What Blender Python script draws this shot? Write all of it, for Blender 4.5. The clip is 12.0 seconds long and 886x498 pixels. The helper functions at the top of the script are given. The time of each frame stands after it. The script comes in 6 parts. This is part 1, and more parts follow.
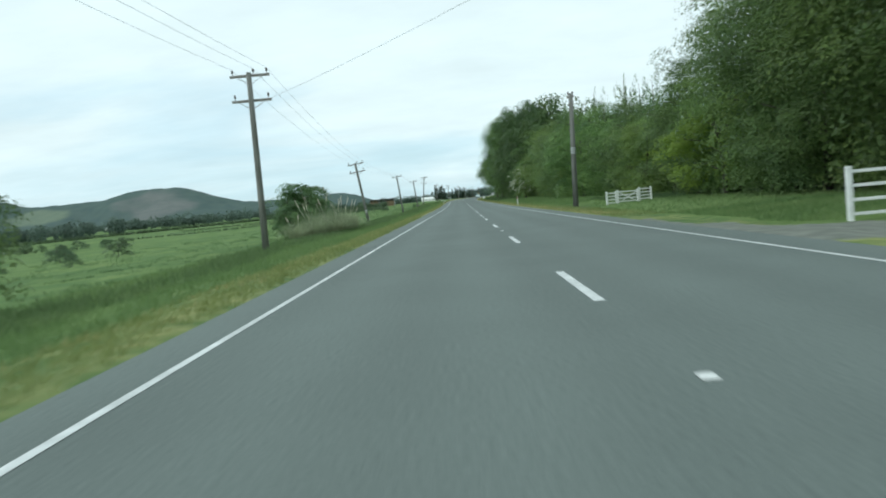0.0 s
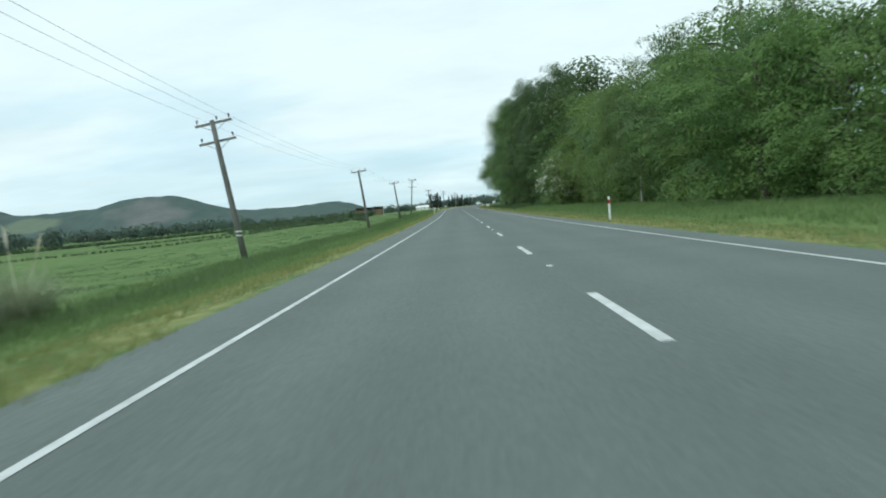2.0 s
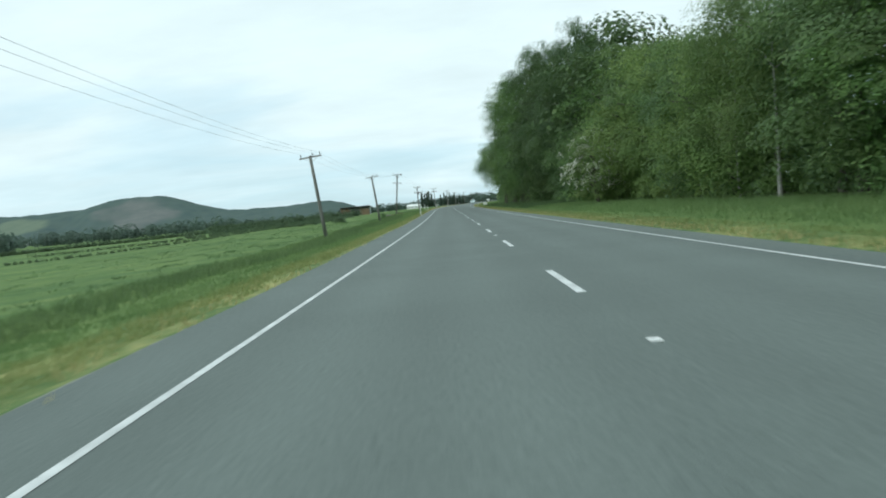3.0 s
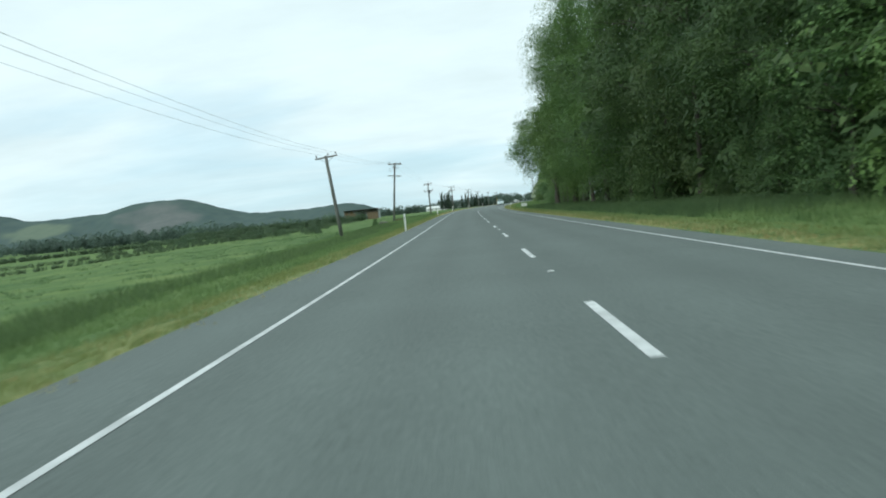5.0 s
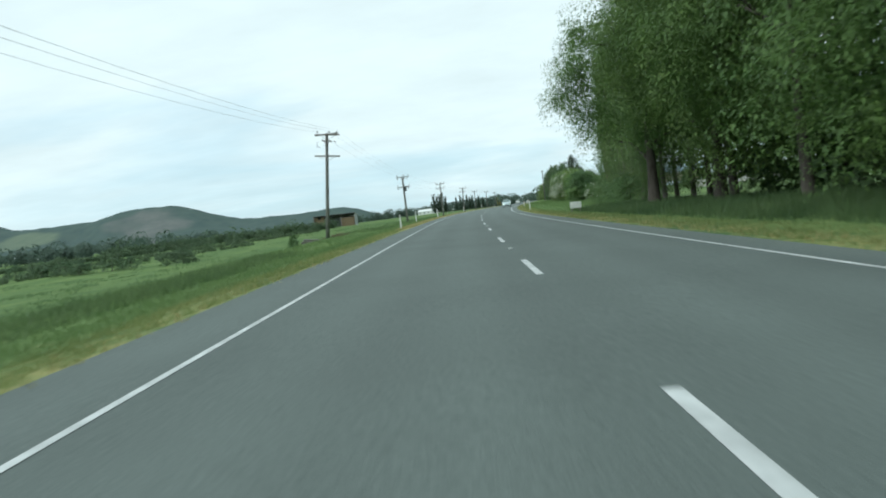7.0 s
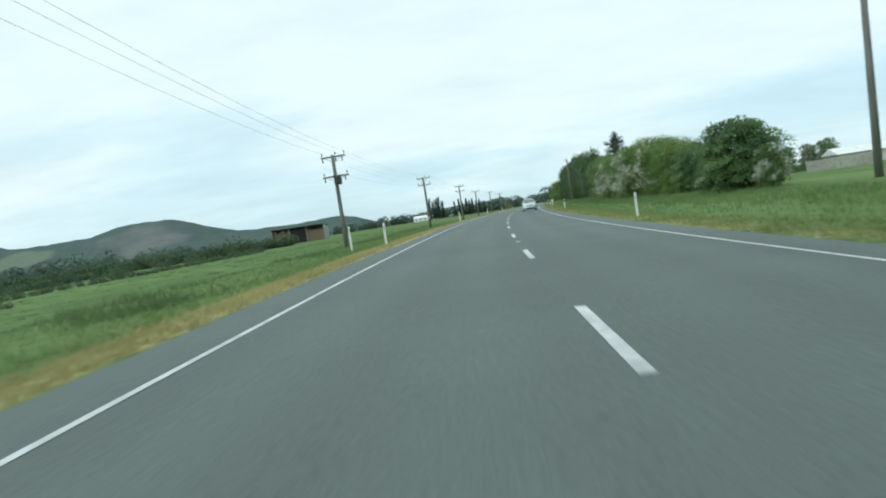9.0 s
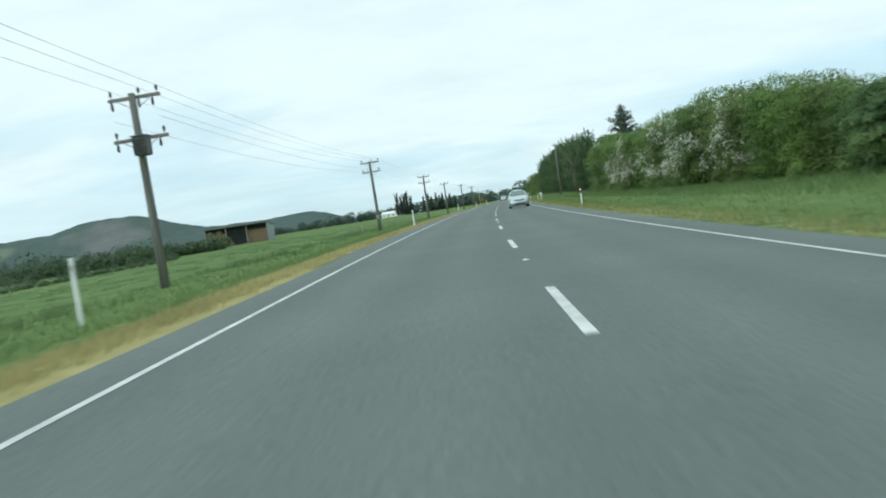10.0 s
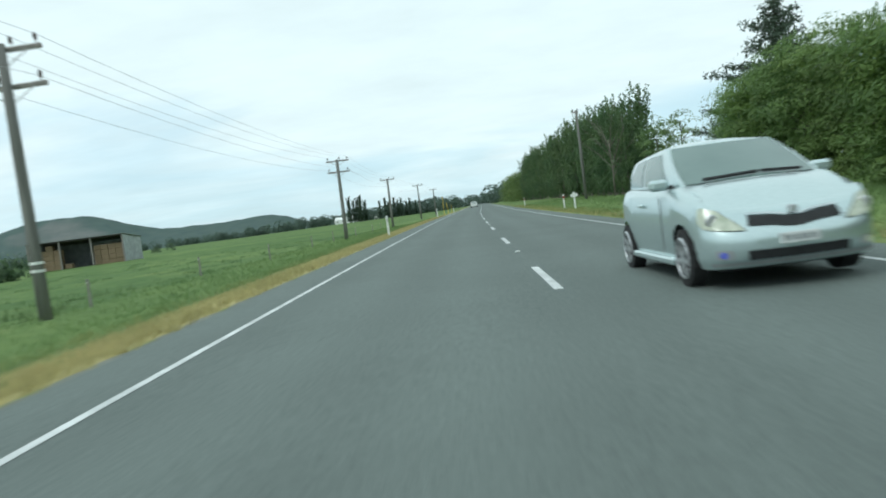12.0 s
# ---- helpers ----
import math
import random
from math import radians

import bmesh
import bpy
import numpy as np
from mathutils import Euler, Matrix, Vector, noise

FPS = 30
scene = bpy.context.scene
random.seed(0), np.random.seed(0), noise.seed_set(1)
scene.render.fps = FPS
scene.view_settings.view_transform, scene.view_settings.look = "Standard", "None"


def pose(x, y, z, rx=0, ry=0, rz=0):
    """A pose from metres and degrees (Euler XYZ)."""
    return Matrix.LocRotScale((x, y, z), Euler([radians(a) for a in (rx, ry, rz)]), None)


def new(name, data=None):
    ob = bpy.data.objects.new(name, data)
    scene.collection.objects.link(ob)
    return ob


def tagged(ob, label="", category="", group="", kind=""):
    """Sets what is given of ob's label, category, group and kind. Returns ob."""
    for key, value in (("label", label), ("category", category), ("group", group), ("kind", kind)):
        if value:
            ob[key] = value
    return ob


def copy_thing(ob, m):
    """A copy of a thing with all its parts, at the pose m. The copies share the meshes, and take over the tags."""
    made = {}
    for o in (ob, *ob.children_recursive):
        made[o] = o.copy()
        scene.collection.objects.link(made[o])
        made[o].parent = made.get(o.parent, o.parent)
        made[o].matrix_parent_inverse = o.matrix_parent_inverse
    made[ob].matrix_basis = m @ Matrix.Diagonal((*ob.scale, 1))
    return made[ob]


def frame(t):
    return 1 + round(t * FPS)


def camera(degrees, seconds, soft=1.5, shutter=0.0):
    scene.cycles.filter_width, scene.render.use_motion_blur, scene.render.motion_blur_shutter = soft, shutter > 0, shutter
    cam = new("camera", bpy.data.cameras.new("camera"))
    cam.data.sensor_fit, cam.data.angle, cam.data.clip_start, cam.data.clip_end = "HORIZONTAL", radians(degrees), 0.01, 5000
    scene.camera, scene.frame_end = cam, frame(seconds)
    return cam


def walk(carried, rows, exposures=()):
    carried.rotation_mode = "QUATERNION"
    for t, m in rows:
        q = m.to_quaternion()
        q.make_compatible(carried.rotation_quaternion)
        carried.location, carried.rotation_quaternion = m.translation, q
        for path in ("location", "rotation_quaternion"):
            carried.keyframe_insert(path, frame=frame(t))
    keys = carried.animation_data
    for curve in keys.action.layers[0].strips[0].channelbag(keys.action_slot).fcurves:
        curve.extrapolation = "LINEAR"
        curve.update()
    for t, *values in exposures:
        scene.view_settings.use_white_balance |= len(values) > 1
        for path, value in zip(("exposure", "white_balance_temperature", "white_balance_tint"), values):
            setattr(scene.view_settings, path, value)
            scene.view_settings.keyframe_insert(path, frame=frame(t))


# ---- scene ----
# Camera: a low dashboard view from a car in the left lane; seconds, place, yaw, pitch and roll in degrees.
cam = camera(59.96, 12.0, soft=1.9, shutter=0.18)
PATH = [
    (0.0, -1.269, -0.000, 1.077, 1.460, -3.511, -4.980),
    (0.5, -1.264, 12.560, 1.098, 1.955, -3.027, -4.562),
    (1.0, -1.269, 25.740, 1.086, 0.008, -4.178, -5.575),
    (1.5, -1.316, 38.710, 1.110, 1.819, -3.179, -5.318),
    (2.0, -1.274, 52.084, 1.038, 1.179, -2.902, -4.944),
    (2.5, -1.279, 65.292, 1.115, 0.590, -2.985, -5.271),
    (4.5, -0.913, 118.598, 1.209, 1.490, -3.105, -5.767),
    (5.0, -0.851, 132.103, 1.336, 2.291, -2.754, -5.614),
    (5.5, -0.960, 145.612, 1.314, 2.139, -2.542, -5.260),
    (6.0, -0.912, 159.252, 1.415, 1.956, -2.588, -5.866),
    (6.5, -0.886, 172.649, 1.532, 2.105, -2.587, -6.105),
    (8.5, -0.696, 228.515, 1.901, 1.510, -2.463, -7.975),
    (9.0, -0.527, 242.979, 2.011, 1.979, -2.175, -8.189),
    (9.5, -0.071, 257.134, 2.081, 0.373, -3.010, -8.680),
    (10.0, 0.362, 271.857, 2.234, -0.085, -2.840, -8.391),
    (10.5, 0.897, 285.974, 2.314, 0.536, -2.064, -8.752),
    (11.0, 1.620, 300.350, 2.397, -0.494, -2.192, -8.456),
    (11.5, 2.567, 314.689, 2.547, -0.981, -2.107, -8.275),
    (12.0, 3.750, 328.813, 2.622, -2.855, -2.783, -7.381),
]
walk(cam, [(t, pose(x, y, z, 90 + pitch, 0, yaw) @ pose(0, 0, 0, 0, 0, roll)) for t, x, y, z, yaw, pitch, roll in PATH],
     exposures=[(0.0, 0.08, 6000, 2), (12.0, 0.08, 6000, 2)])

# ---- light: bright overcast sky ----
SUN_EL, SUN_AZ = 48, 235
world = bpy.data.worlds.new("overcast_sky")
scene.world = world
world.use_nodes = True
wn, wl = world.node_tree.nodes, world.node_tree.links
wn.clear()
sky = wn.new("ShaderNodeTexSky")
sky.sky_type, sky.sun_disc = "NISHITA", False
sky.sun_elevation, sky.sun_rotation = radians(SUN_EL), radians(SUN_AZ)
coords = wn.new("ShaderNodeTexCoord")
split = wn.new("ShaderNodeSeparateXYZ")
wl.new(coords.outputs["Generated"], split.inputs[0])


def wmath(op, a, b):
    node = wn.new("ShaderNodeMath")
    node.operation = op
    for socket, value in zip(node.inputs, (a, b)):
        if isinstance(value, (int, float)):
            socket.default_value = value
        else:
            wl.new(value, socket)
    return node.outputs[0]


# clouds lie on a flat layer overhead, so that they crowd together toward the horizon
lift = wmath("ADD", wmath("MAXIMUM", split.outputs[2], 0.0), 0.16)
layer = wn.new("ShaderNodeCombineXYZ")
wl.new(wmath("DIVIDE", split.outputs[0], lift), layer.inputs[0])
wl.new(wmath("DIVIDE", split.outputs[1], lift), layer.inputs[1])
stretch = wn.new("ShaderNodeMapping")
stretch.inputs["Scale"].default_value = (0.55, 0.8, 1.0)
stretch.inputs["Location"].default_value = (2.3, 0.9, 0.0)
stretch.inputs["Rotation"].default_value = (0, 0, radians(18))
wl.new(layer.outputs[0], stretch.inputs[0])
cloud = wn.new("ShaderNodeTexNoise")
cloud.inputs["Scale"].default_value, cloud.inputs["Detail"].default_value, cloud.inputs["Roughness"].default_value = 0.9, 5.0, 0.5
cloud.inputs["Distortion"].default_value = 0.5
wl.new(stretch.outputs[0], cloud.inputs["Vector"])
cover = wn.new("ShaderNodeValToRGB")
cover.color_ramp.elements[0].position, cover.color_ramp.elements[0].color = 0.30, (0.72, 0.72, 0.72, 1)
cover.color_ramp.elements[1].position, cover.color_ramp.elements[1].color = 0.60, (1, 1, 1, 1)
# thinner cloud low over the horizon, closed cover above
thick = wmath("ADD", cloud.outputs["Fac"], wmath("MULTIPLY", wmath("SUBTRACT", wmath("MINIMUM", split.outputs[2], 0.22), 0.10), 1.05))
wl.new(thick, cover.inputs[0])
tone = wn.new("ShaderNodeValToRGB")
tone.color_ramp.elements[0].position, tone.color_ramp.elements[0].color = 0.35, (6.6, 8.2, 8.8, 1)
tone.color_ramp.elements[1].position, tone.color_ramp.elements[1].color = 0.56, (8.0, 8.8, 8.8, 1)
wl.new(thick, tone.inputs[0])
veil = wn.new("ShaderNodeMix")
veil.data_type = "RGBA"
wl.new(cover.outputs[0], veil.inputs["Factor"])
wl.new(sky.outputs[0], veil.inputs["A"])
# soft mottling inside the cloud cover
mottle = wn.new("ShaderNodeTexNoise")
mottle.inputs["Scale"].default_value, mottle.inputs["Detail"].default_value, mottle.inputs["Roughness"].default_value = 2.6, 6.0, 0.6
wl.new(stretch.outputs[0], mottle.inputs["Vector"])
shade = wn.new("ShaderNodeVectorMath")
shade.operation = "SCALE"
wl.new(tone.outputs[0], shade.inputs[0])
wl.new(wmath("ADD", wmath("MULTIPLY", mottle.outputs["Fac"], 0.34), 0.83), shade.inputs["Scale"])
wl.new(shade.outputs[0], veil.inputs["B"])
back = wn.new("ShaderNodeBackground")
back.inputs["Strength"].default_value = 0.105
wl.new(veil.outputs["Result"], back.inputs[0])
wout = wn.new("ShaderNodeOutputWorld")
wl.new(back.outputs[0], wout.inputs[0])

sun = new("sun", bpy.data.lights.new("sun", "SUN"))
sun.data.energy, sun.data.angle, sun.data.color = 1.25, radians(20), (1.0, 0.97, 0.92)
sun.matrix_basis = pose(0, 0, 60, 90 - SUN_EL, 0, 180 - SUN_AZ)


# ---- materials ----
def mat(name, stops, scale=1.0, detail=5.0, rough=0.85, metal=0.0, bump=0.0, bump_scale=None, big=None, island=0.0,
        stretch=(1, 1, 1), coat=0.0, spec=0.3, thin=0.0):
    """A node material: a fine noise over a ramp of colours, tinted by a coarse noise; relief from the fine noise."""
    m = bpy.data.materials.new(name)
    m.use_nodes = True
    n, l = m.node_tree.nodes, m.node_tree.links
    bsdf = n["Principled BSDF"]
    geo = n.new("ShaderNodeNewGeometry")
    place = n.new("ShaderNodeMapping")
    place.inputs["Scale"].default_value = stretch
    tc = n.new("ShaderNodeTexCoord")
    l.new(tc.outputs["Object"], place.inputs[0])
    fine = n.new("ShaderNodeTexNoise")
    fine.inputs["Scale"].default_value, fine.inputs["Detail"].default_value = scale, detail
    l.new(place.outputs[0], fine.inputs["Vector"])
    ramp = n.new("ShaderNodeValToRGB")
    el = ramp.color_ramp.elements
    while len(el) < len(stops):
        el.new(0.5)
    for i, c in enumerate(stops):
        el[i].position = 0.3 + 0.4 * i / max(1, len(stops) - 1)
        el[i].color = (*c, 1)
    l.new(fine.outputs["Fac"], ramp.inputs[0])
    colour = ramp.outputs[0]
    if big:
        coarse = n.new("ShaderNodeTexNoise")
        coarse.inputs["Scale"].default_value, coarse.inputs["Detail"].default_value = big[0], 3
        l.new(place.outputs[0], coarse.inputs["Vector"])
        span = n.new("ShaderNodeMapRange")
        span.inputs["From Min"].default_value, span.inputs["From Max"].default_value = 0.35, 0.65
        span.inputs["To Min"].default_value, span.inputs["To Max"].default_value = 1 - big[1], 1 + big[1]
        l.new(coarse.outputs["Fac"], span.inputs[0])
        mul = n.new("ShaderNodeMix")
        mul.data_type, mul.blend_type = "RGBA", "MULTIPLY"
        mul.inputs["Factor"].default_value = 1
        l.new(colour, mul.inputs["A"])
        l.new(span.outputs[0], mul.inputs["B"])
        colour = mul.outputs["Result"]
    if island:
        hsv = n.new("ShaderNodeHueSaturation")
        span = n.new("ShaderNodeMapRange")
        span.inputs["To Min"].default_value, span.inputs["To Max"].default_value = 1 - island, 1 + island
        l.new(geo.outputs["Random Per Island"], span.inputs[0])
        l.new(span.outputs[0], hsv.inputs["Value"])
        info = n.new("ShaderNodeObjectInfo")
        span2 = n.new("ShaderNodeMapRange")
        span2.inputs["To Min"].default_value, span2.inputs["To Max"].default_value = 0.485, 0.512
        l.new(info.outputs["Random"], span2.inputs[0])
        l.new(span2.outputs[0], hsv.inputs["Hue"])
        l.new(colour, hsv.inputs["Color"])
        colour = hsv.outputs[0]
    l.new(colour, bsdf.inputs["Base Color"])
    bsdf.inputs["Roughness"].default_value, bsdf.inputs["Metallic"].default_value = rough, metal
    bsdf.inputs["Specular IOR Level"].default_value = spec
    bsdf.inputs["Coat Weight"].default_value = coat
    if bump:
        relief = n.new("ShaderNodeTexNoise")
        relief.inputs["Scale"].default_value, relief.inputs["Detail"].default_value = bump_scale or scale, 4
        l.new(place.outputs[0], relief.inputs["Vector"])
        b = n.new("ShaderNodeBump")
        b.inputs["Distance"].default_value = bump
        l.new(relief.outputs["Fac"], b.inputs["Height"])
        l.new(b.outputs[0], bsdf.inputs["Normal"])
    if thin:
        glow = n.new("ShaderNodeBsdfTranslucent")
        l.new(colour, glow.inputs[0])
        mix = n.new("ShaderNodeMixShader")
        mix.inputs[0].default_value = thin
        l.new(bsdf.outputs[0], mix.inputs[1])
        l.new(glow.outputs[0], mix.inputs[2])
        l.new(mix.outputs[0], n["Material Output"].inputs[0])
    return m


def leafmat(name, *stops, island=0.20, thin=0.42):
    return mat(name, stops, scale=0.45, detail=2, rough=0.55, island=island, spec=0.25, thin=thin)


M_WOOD_LEAF = leafmat("woodland_leaf", (0.100, 0.172, 0.056), (0.150, 0.240, 0.074), (0.215, 0.315, 0.096))
M_DARK_LEAF = leafmat("dark_leaf", (0.084, 0.146, 0.062), (0.126, 0.202, 0.078), (0.178, 0.262, 0.094))
M_BRIGHT_LEAF = leafmat("bright_leaf", (0.118, 0.192, 0.052), (0.165, 0.255, 0.066), (0.225, 0.318, 0.084))
M_NEAR_LEAF = leafmat("near_leaf", (0.068, 0.118, 0.042), (0.102, 0.164, 0.054), (0.148, 0.220, 0.068), thin=0.36)
M_TALL_LEAF = leafmat("tall_tree_leaf", (0.082, 0.144, 0.046), (0.124, 0.202, 0.062), (0.180, 0.270, 0.080), thin=0.38)
M_LIME_LEAF = leafmat("lime_leaf", (0.140, 0.215, 0.040), (0.195, 0.285, 0.048), (0.255, 0.350, 0.060))
# darkened copy of the woodland leaf, with shade put into its colour
M_SHADE_LEAF = leafmat("shaded_leaf", (0.048, 0.086, 0.034), (0.074, 0.124, 0.044), (0.108, 0.166, 0.054), thin=0.30)
M_POPLAR_LEAF = leafmat("poplar_leaf", (0.110, 0.172, 0.066), (0.156, 0.228, 0.086), (0.214, 0.288, 0.114))
M_FAR_POPLAR = leafmat("dark_poplar_leaf", (0.070, 0.120, 0.058), (0.104, 0.165, 0.072), (0.146, 0.212, 0.088))
M_HEDGE_LEAF = leafmat("hedge_leaf", (0.100, 0.160, 0.054), (0.142, 0.210, 0.070), (0.196, 0.268, 0.092))
M_BLOSSOM = mat("blossom", [(0.56, 0.57, 0.48), (0.74, 0.74, 0.66)], scale=3, rough=0.8, island=0.15, thin=0.3)
M_CONIFER = leafmat("conifer_needles", (0.060, 0.092, 0.066), (0.094, 0.130, 0.090), island=0.3, thin=0.3)
M_FAR_SPIRE = leafmat("spire_leaf", (0.040, 0.066, 0.044), (0.062, 0.094, 0.058), island=0.25, thin=0.3)
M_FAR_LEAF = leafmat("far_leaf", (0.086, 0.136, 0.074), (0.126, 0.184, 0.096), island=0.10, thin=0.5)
# far belts: distance haze is put into this bluer, paler leaf colour
M_FAR_WOOD = leafmat("hazed_far_wood_leaf", (0.092, 0.136, 0.112), (0.134, 0.182, 0.140), island=0.08, thin=0.5)
M_FLAX = leafmat("pampas_blade", (0.270, 0.330, 0.195), (0.390, 0.440, 0.285), island=0.25)
M_PLUME = mat("pampas_plume", [(0.62, 0.57, 0.46), (0.78, 0.73, 0.62)], scale=6, rough=0.9, island=0.1, thin=0.3)
M_BARK = mat("bark", [(0.045, 0.040, 0.033), (0.10, 0.088, 0.072)], scale=7, rough=0.95, bump=0.02, stretch=(1, 1, 0.25))
M_PALE_BARK = mat("pale_bark", [(0.11, 0.10, 0.085), (0.22, 0.20, 0.17)], scale=5, rough=0.95, bump=0.015, stretch=(1, 1, 0.3))
M_BIRCH = mat("birch_bark", [(0.26, 0.26, 0.235), (0.40, 0.39, 0.36)], scale=4, rough=0.9, bump=0.008, stretch=(1, 1, 0.4))
M_POLE = mat("weathered_pole", [(0.120, 0.122, 0.112), (0.215, 0.215, 0.198)], scale=9, rough=0.9, bump=0.008, stretch=(1, 1, 0.08), big=(0.4, 0.2))
M_ARM = mat("weathered_timber", [(0.16, 0.15, 0.14), (0.30, 0.28, 0.26)], scale=14, rough=0.9, bump=0.005)
M_STEEL = mat("galvanised_steel", [(0.30, 0.31, 0.31), (0.45, 0.46, 0.46)], scale=14, rough=0.5, metal=0.7)
M_PORCELAIN = mat("insulator_porcelain", [(0.06, 0.045, 0.04), (0.10, 0.08, 0.07)], scale=9, rough=0.25)
M_TANK = mat("transformer_paint", [(0.09, 0.10, 0.10), (0.15, 0.16, 0.16)], scale=6, rough=0.6)
M_WIRE = mat("conductor", [(0.30, 0.31, 0.31), (0.42, 0.43, 0.43)], scale=20, rough=0.5, metal=0.4)
M_WHITE = mat("white_paint", [(0.66, 0.68, 0.66), (0.80, 0.81, 0.79)], scale=6, rough=0.6, big=(1.2, 0.08))
M_RED_BAND = mat("red_band", [(0.26, 0.03, 0.025), (0.36, 0.05, 0.04)], scale=9, rough=0.5)
M_LINE = mat("road_line_paint", [(0.44, 0.46, 0.45), (0.66, 0.68, 0.67)], scale=7, detail=8, rough=0.7, big=(1.3, 0.12))
M_SHED_ROOF = mat("dull_iron", [(0.150, 0.160, 0.152), (0.215, 0.222, 0.210)], scale=1.2, rough=0.7, big=(0.3, 0.12))
M_YELLOW = mat("yellow_paint", [(0.55, 0.40, 0.04), (0.66, 0.50, 0.07)], scale=6, rough=0.6)
M_BLUE_ROOF = mat("blue_grey_roof", [(0.17, 0.24, 0.28), (0.24, 0.32, 0.36)], scale=1.2, rough=0.55, big=(0.3, 0.1))
M_BEIGE = mat("beige_wall", [(0.36, 0.31, 0.22), (0.46, 0.41, 0.31)], scale=2, rough=0.9, big=(0.3, 0.08))
M_ROOF = mat("corrugated_iron", [(0.30, 0.33, 0.33), (0.42, 0.45, 0.45)], scale=1.2, rough=0.5, metal=0.35, big=(0.3, 0.12))
M_HAY = mat("straw_bales", [(0.175, 0.130, 0.080), (0.25, 0.190, 0.122)], scale=5, rough=0.95, bump=0.03)
M_SHED_DARK = mat("dark_timber", [(0.035, 0.032, 0.030), (0.07, 0.062, 0.055)], scale=4, rough=0.95)
M_CONCRETE = mat("pale_wall", [(0.52, 0.51, 0.47), (0.66, 0.65, 0.60)], scale=2, rough=0.9, big=(0.3, 0.08))
M_TAN_WALL = mat("tan_wall", [(0.30, 0.30, 0.26), (0.41, 0.40, 0.35)], scale=2, rough=0.9, big=(0.3, 0.12))
M_ASPHALT = mat("chip_seal", [(0.097, 0.118, 0.109), (0.153, 0.182, 0.168)], scale=26, detail=10, rough=0.88, bump=0.008, bump_scale=60, big=(0.35, 0.05), spec=0.35)


def wear_road(m):
    """Polished, slightly paler wheel tracks and darker strips between them, broken up by a coarse noise."""
    n, l = m.node_tree.nodes, m.node_tree.links
    att = n.new("ShaderNodeAttribute")
    att.attribute_name = "across"
    tc = n.new("ShaderNodeTexCoord")
    patchy = n.new("ShaderNodeTexNoise")
    patchy.inputs["Scale"].default_value, patchy.inputs["Detail"].default_value = 0.6, 4
    lengthways = n.new("ShaderNodeMapping")
    lengthways.inputs["Scale"].default_value = (1, 0.06, 1)
    l.new(tc.outputs["Object"], lengthways.inputs[0])
    l.new(lengthways.outputs[0], patchy.inputs["Vector"])

    def calc(op, a, b=0.0):
        x = n.new("ShaderNodeMath")
        x.operation = op
        for s, v in zip(x.inputs, (a, b)):
            if isinstance(v, (int, float)):
                s.default_value = v
            else:
                l.new(v, s)
        return x.outputs[0]

    wave = calc("COSINE", calc("MULTIPLY", calc("SUBTRACT", calc("ABSOLUTE", att.outputs["Fac"]), 1.05), 2 * math.pi / 1.5))
    gain = calc("ADD", calc("MULTIPLY", wave, 0.05), calc("ADD", calc("MULTIPLY", patchy.outputs["Fac"], 0.16), 0.92))
    bsdf = n["Principled BSDF"]
    source = bsdf.inputs["Base Color"].links[0].from_socket
    mul = n.new("ShaderNodeVectorMath")
    mul.operation = "SCALE"
    l.new(source, mul.inputs[0])
    l.new(gain, mul.inputs["Scale"])
    l.new(mul.outputs[0], bsdf.inputs["Base Color"])


wear_road(M_ASPHALT)
M_GRASS = leafmat("grass_blade", (0.130, 0.205, 0.076), (0.168, 0.248, 0.092), (0.215, 0.288, 0.112), island=0.14, thin=0.45)
M_OLIVE_GRASS = leafmat("olive_grass_blade", (0.200, 0.240, 0.086), (0.248, 0.282, 0.104), (0.300, 0.315, 0.130), island=0.14, thin=0.45)
M_RUSH = leafmat("rush_blade", (0.108, 0.176, 0.074), (0.150, 0.224, 0.094), island=0.18, thin=0.4)
# blades below the trees: the trees' shade is put into this darker green
M_SHADED_GRASS = leafmat("shaded_grass_blade", (0.070, 0.118, 0.050), (0.098, 0.152, 0.062), (0.130, 0.186, 0.074), island=0.18, thin=0.3)
M_DOCK = leafmat("dock_leaf", (0.150, 0.120, 0.075), (0.190, 0.158, 0.095), island=0.2, thin=0.3)
M_DRY_GRASS = leafmat("dry_grass_blade", (0.36, 0.325, 0.150), (0.49, 0.430, 0.215), island=0.2, thin=0.35)


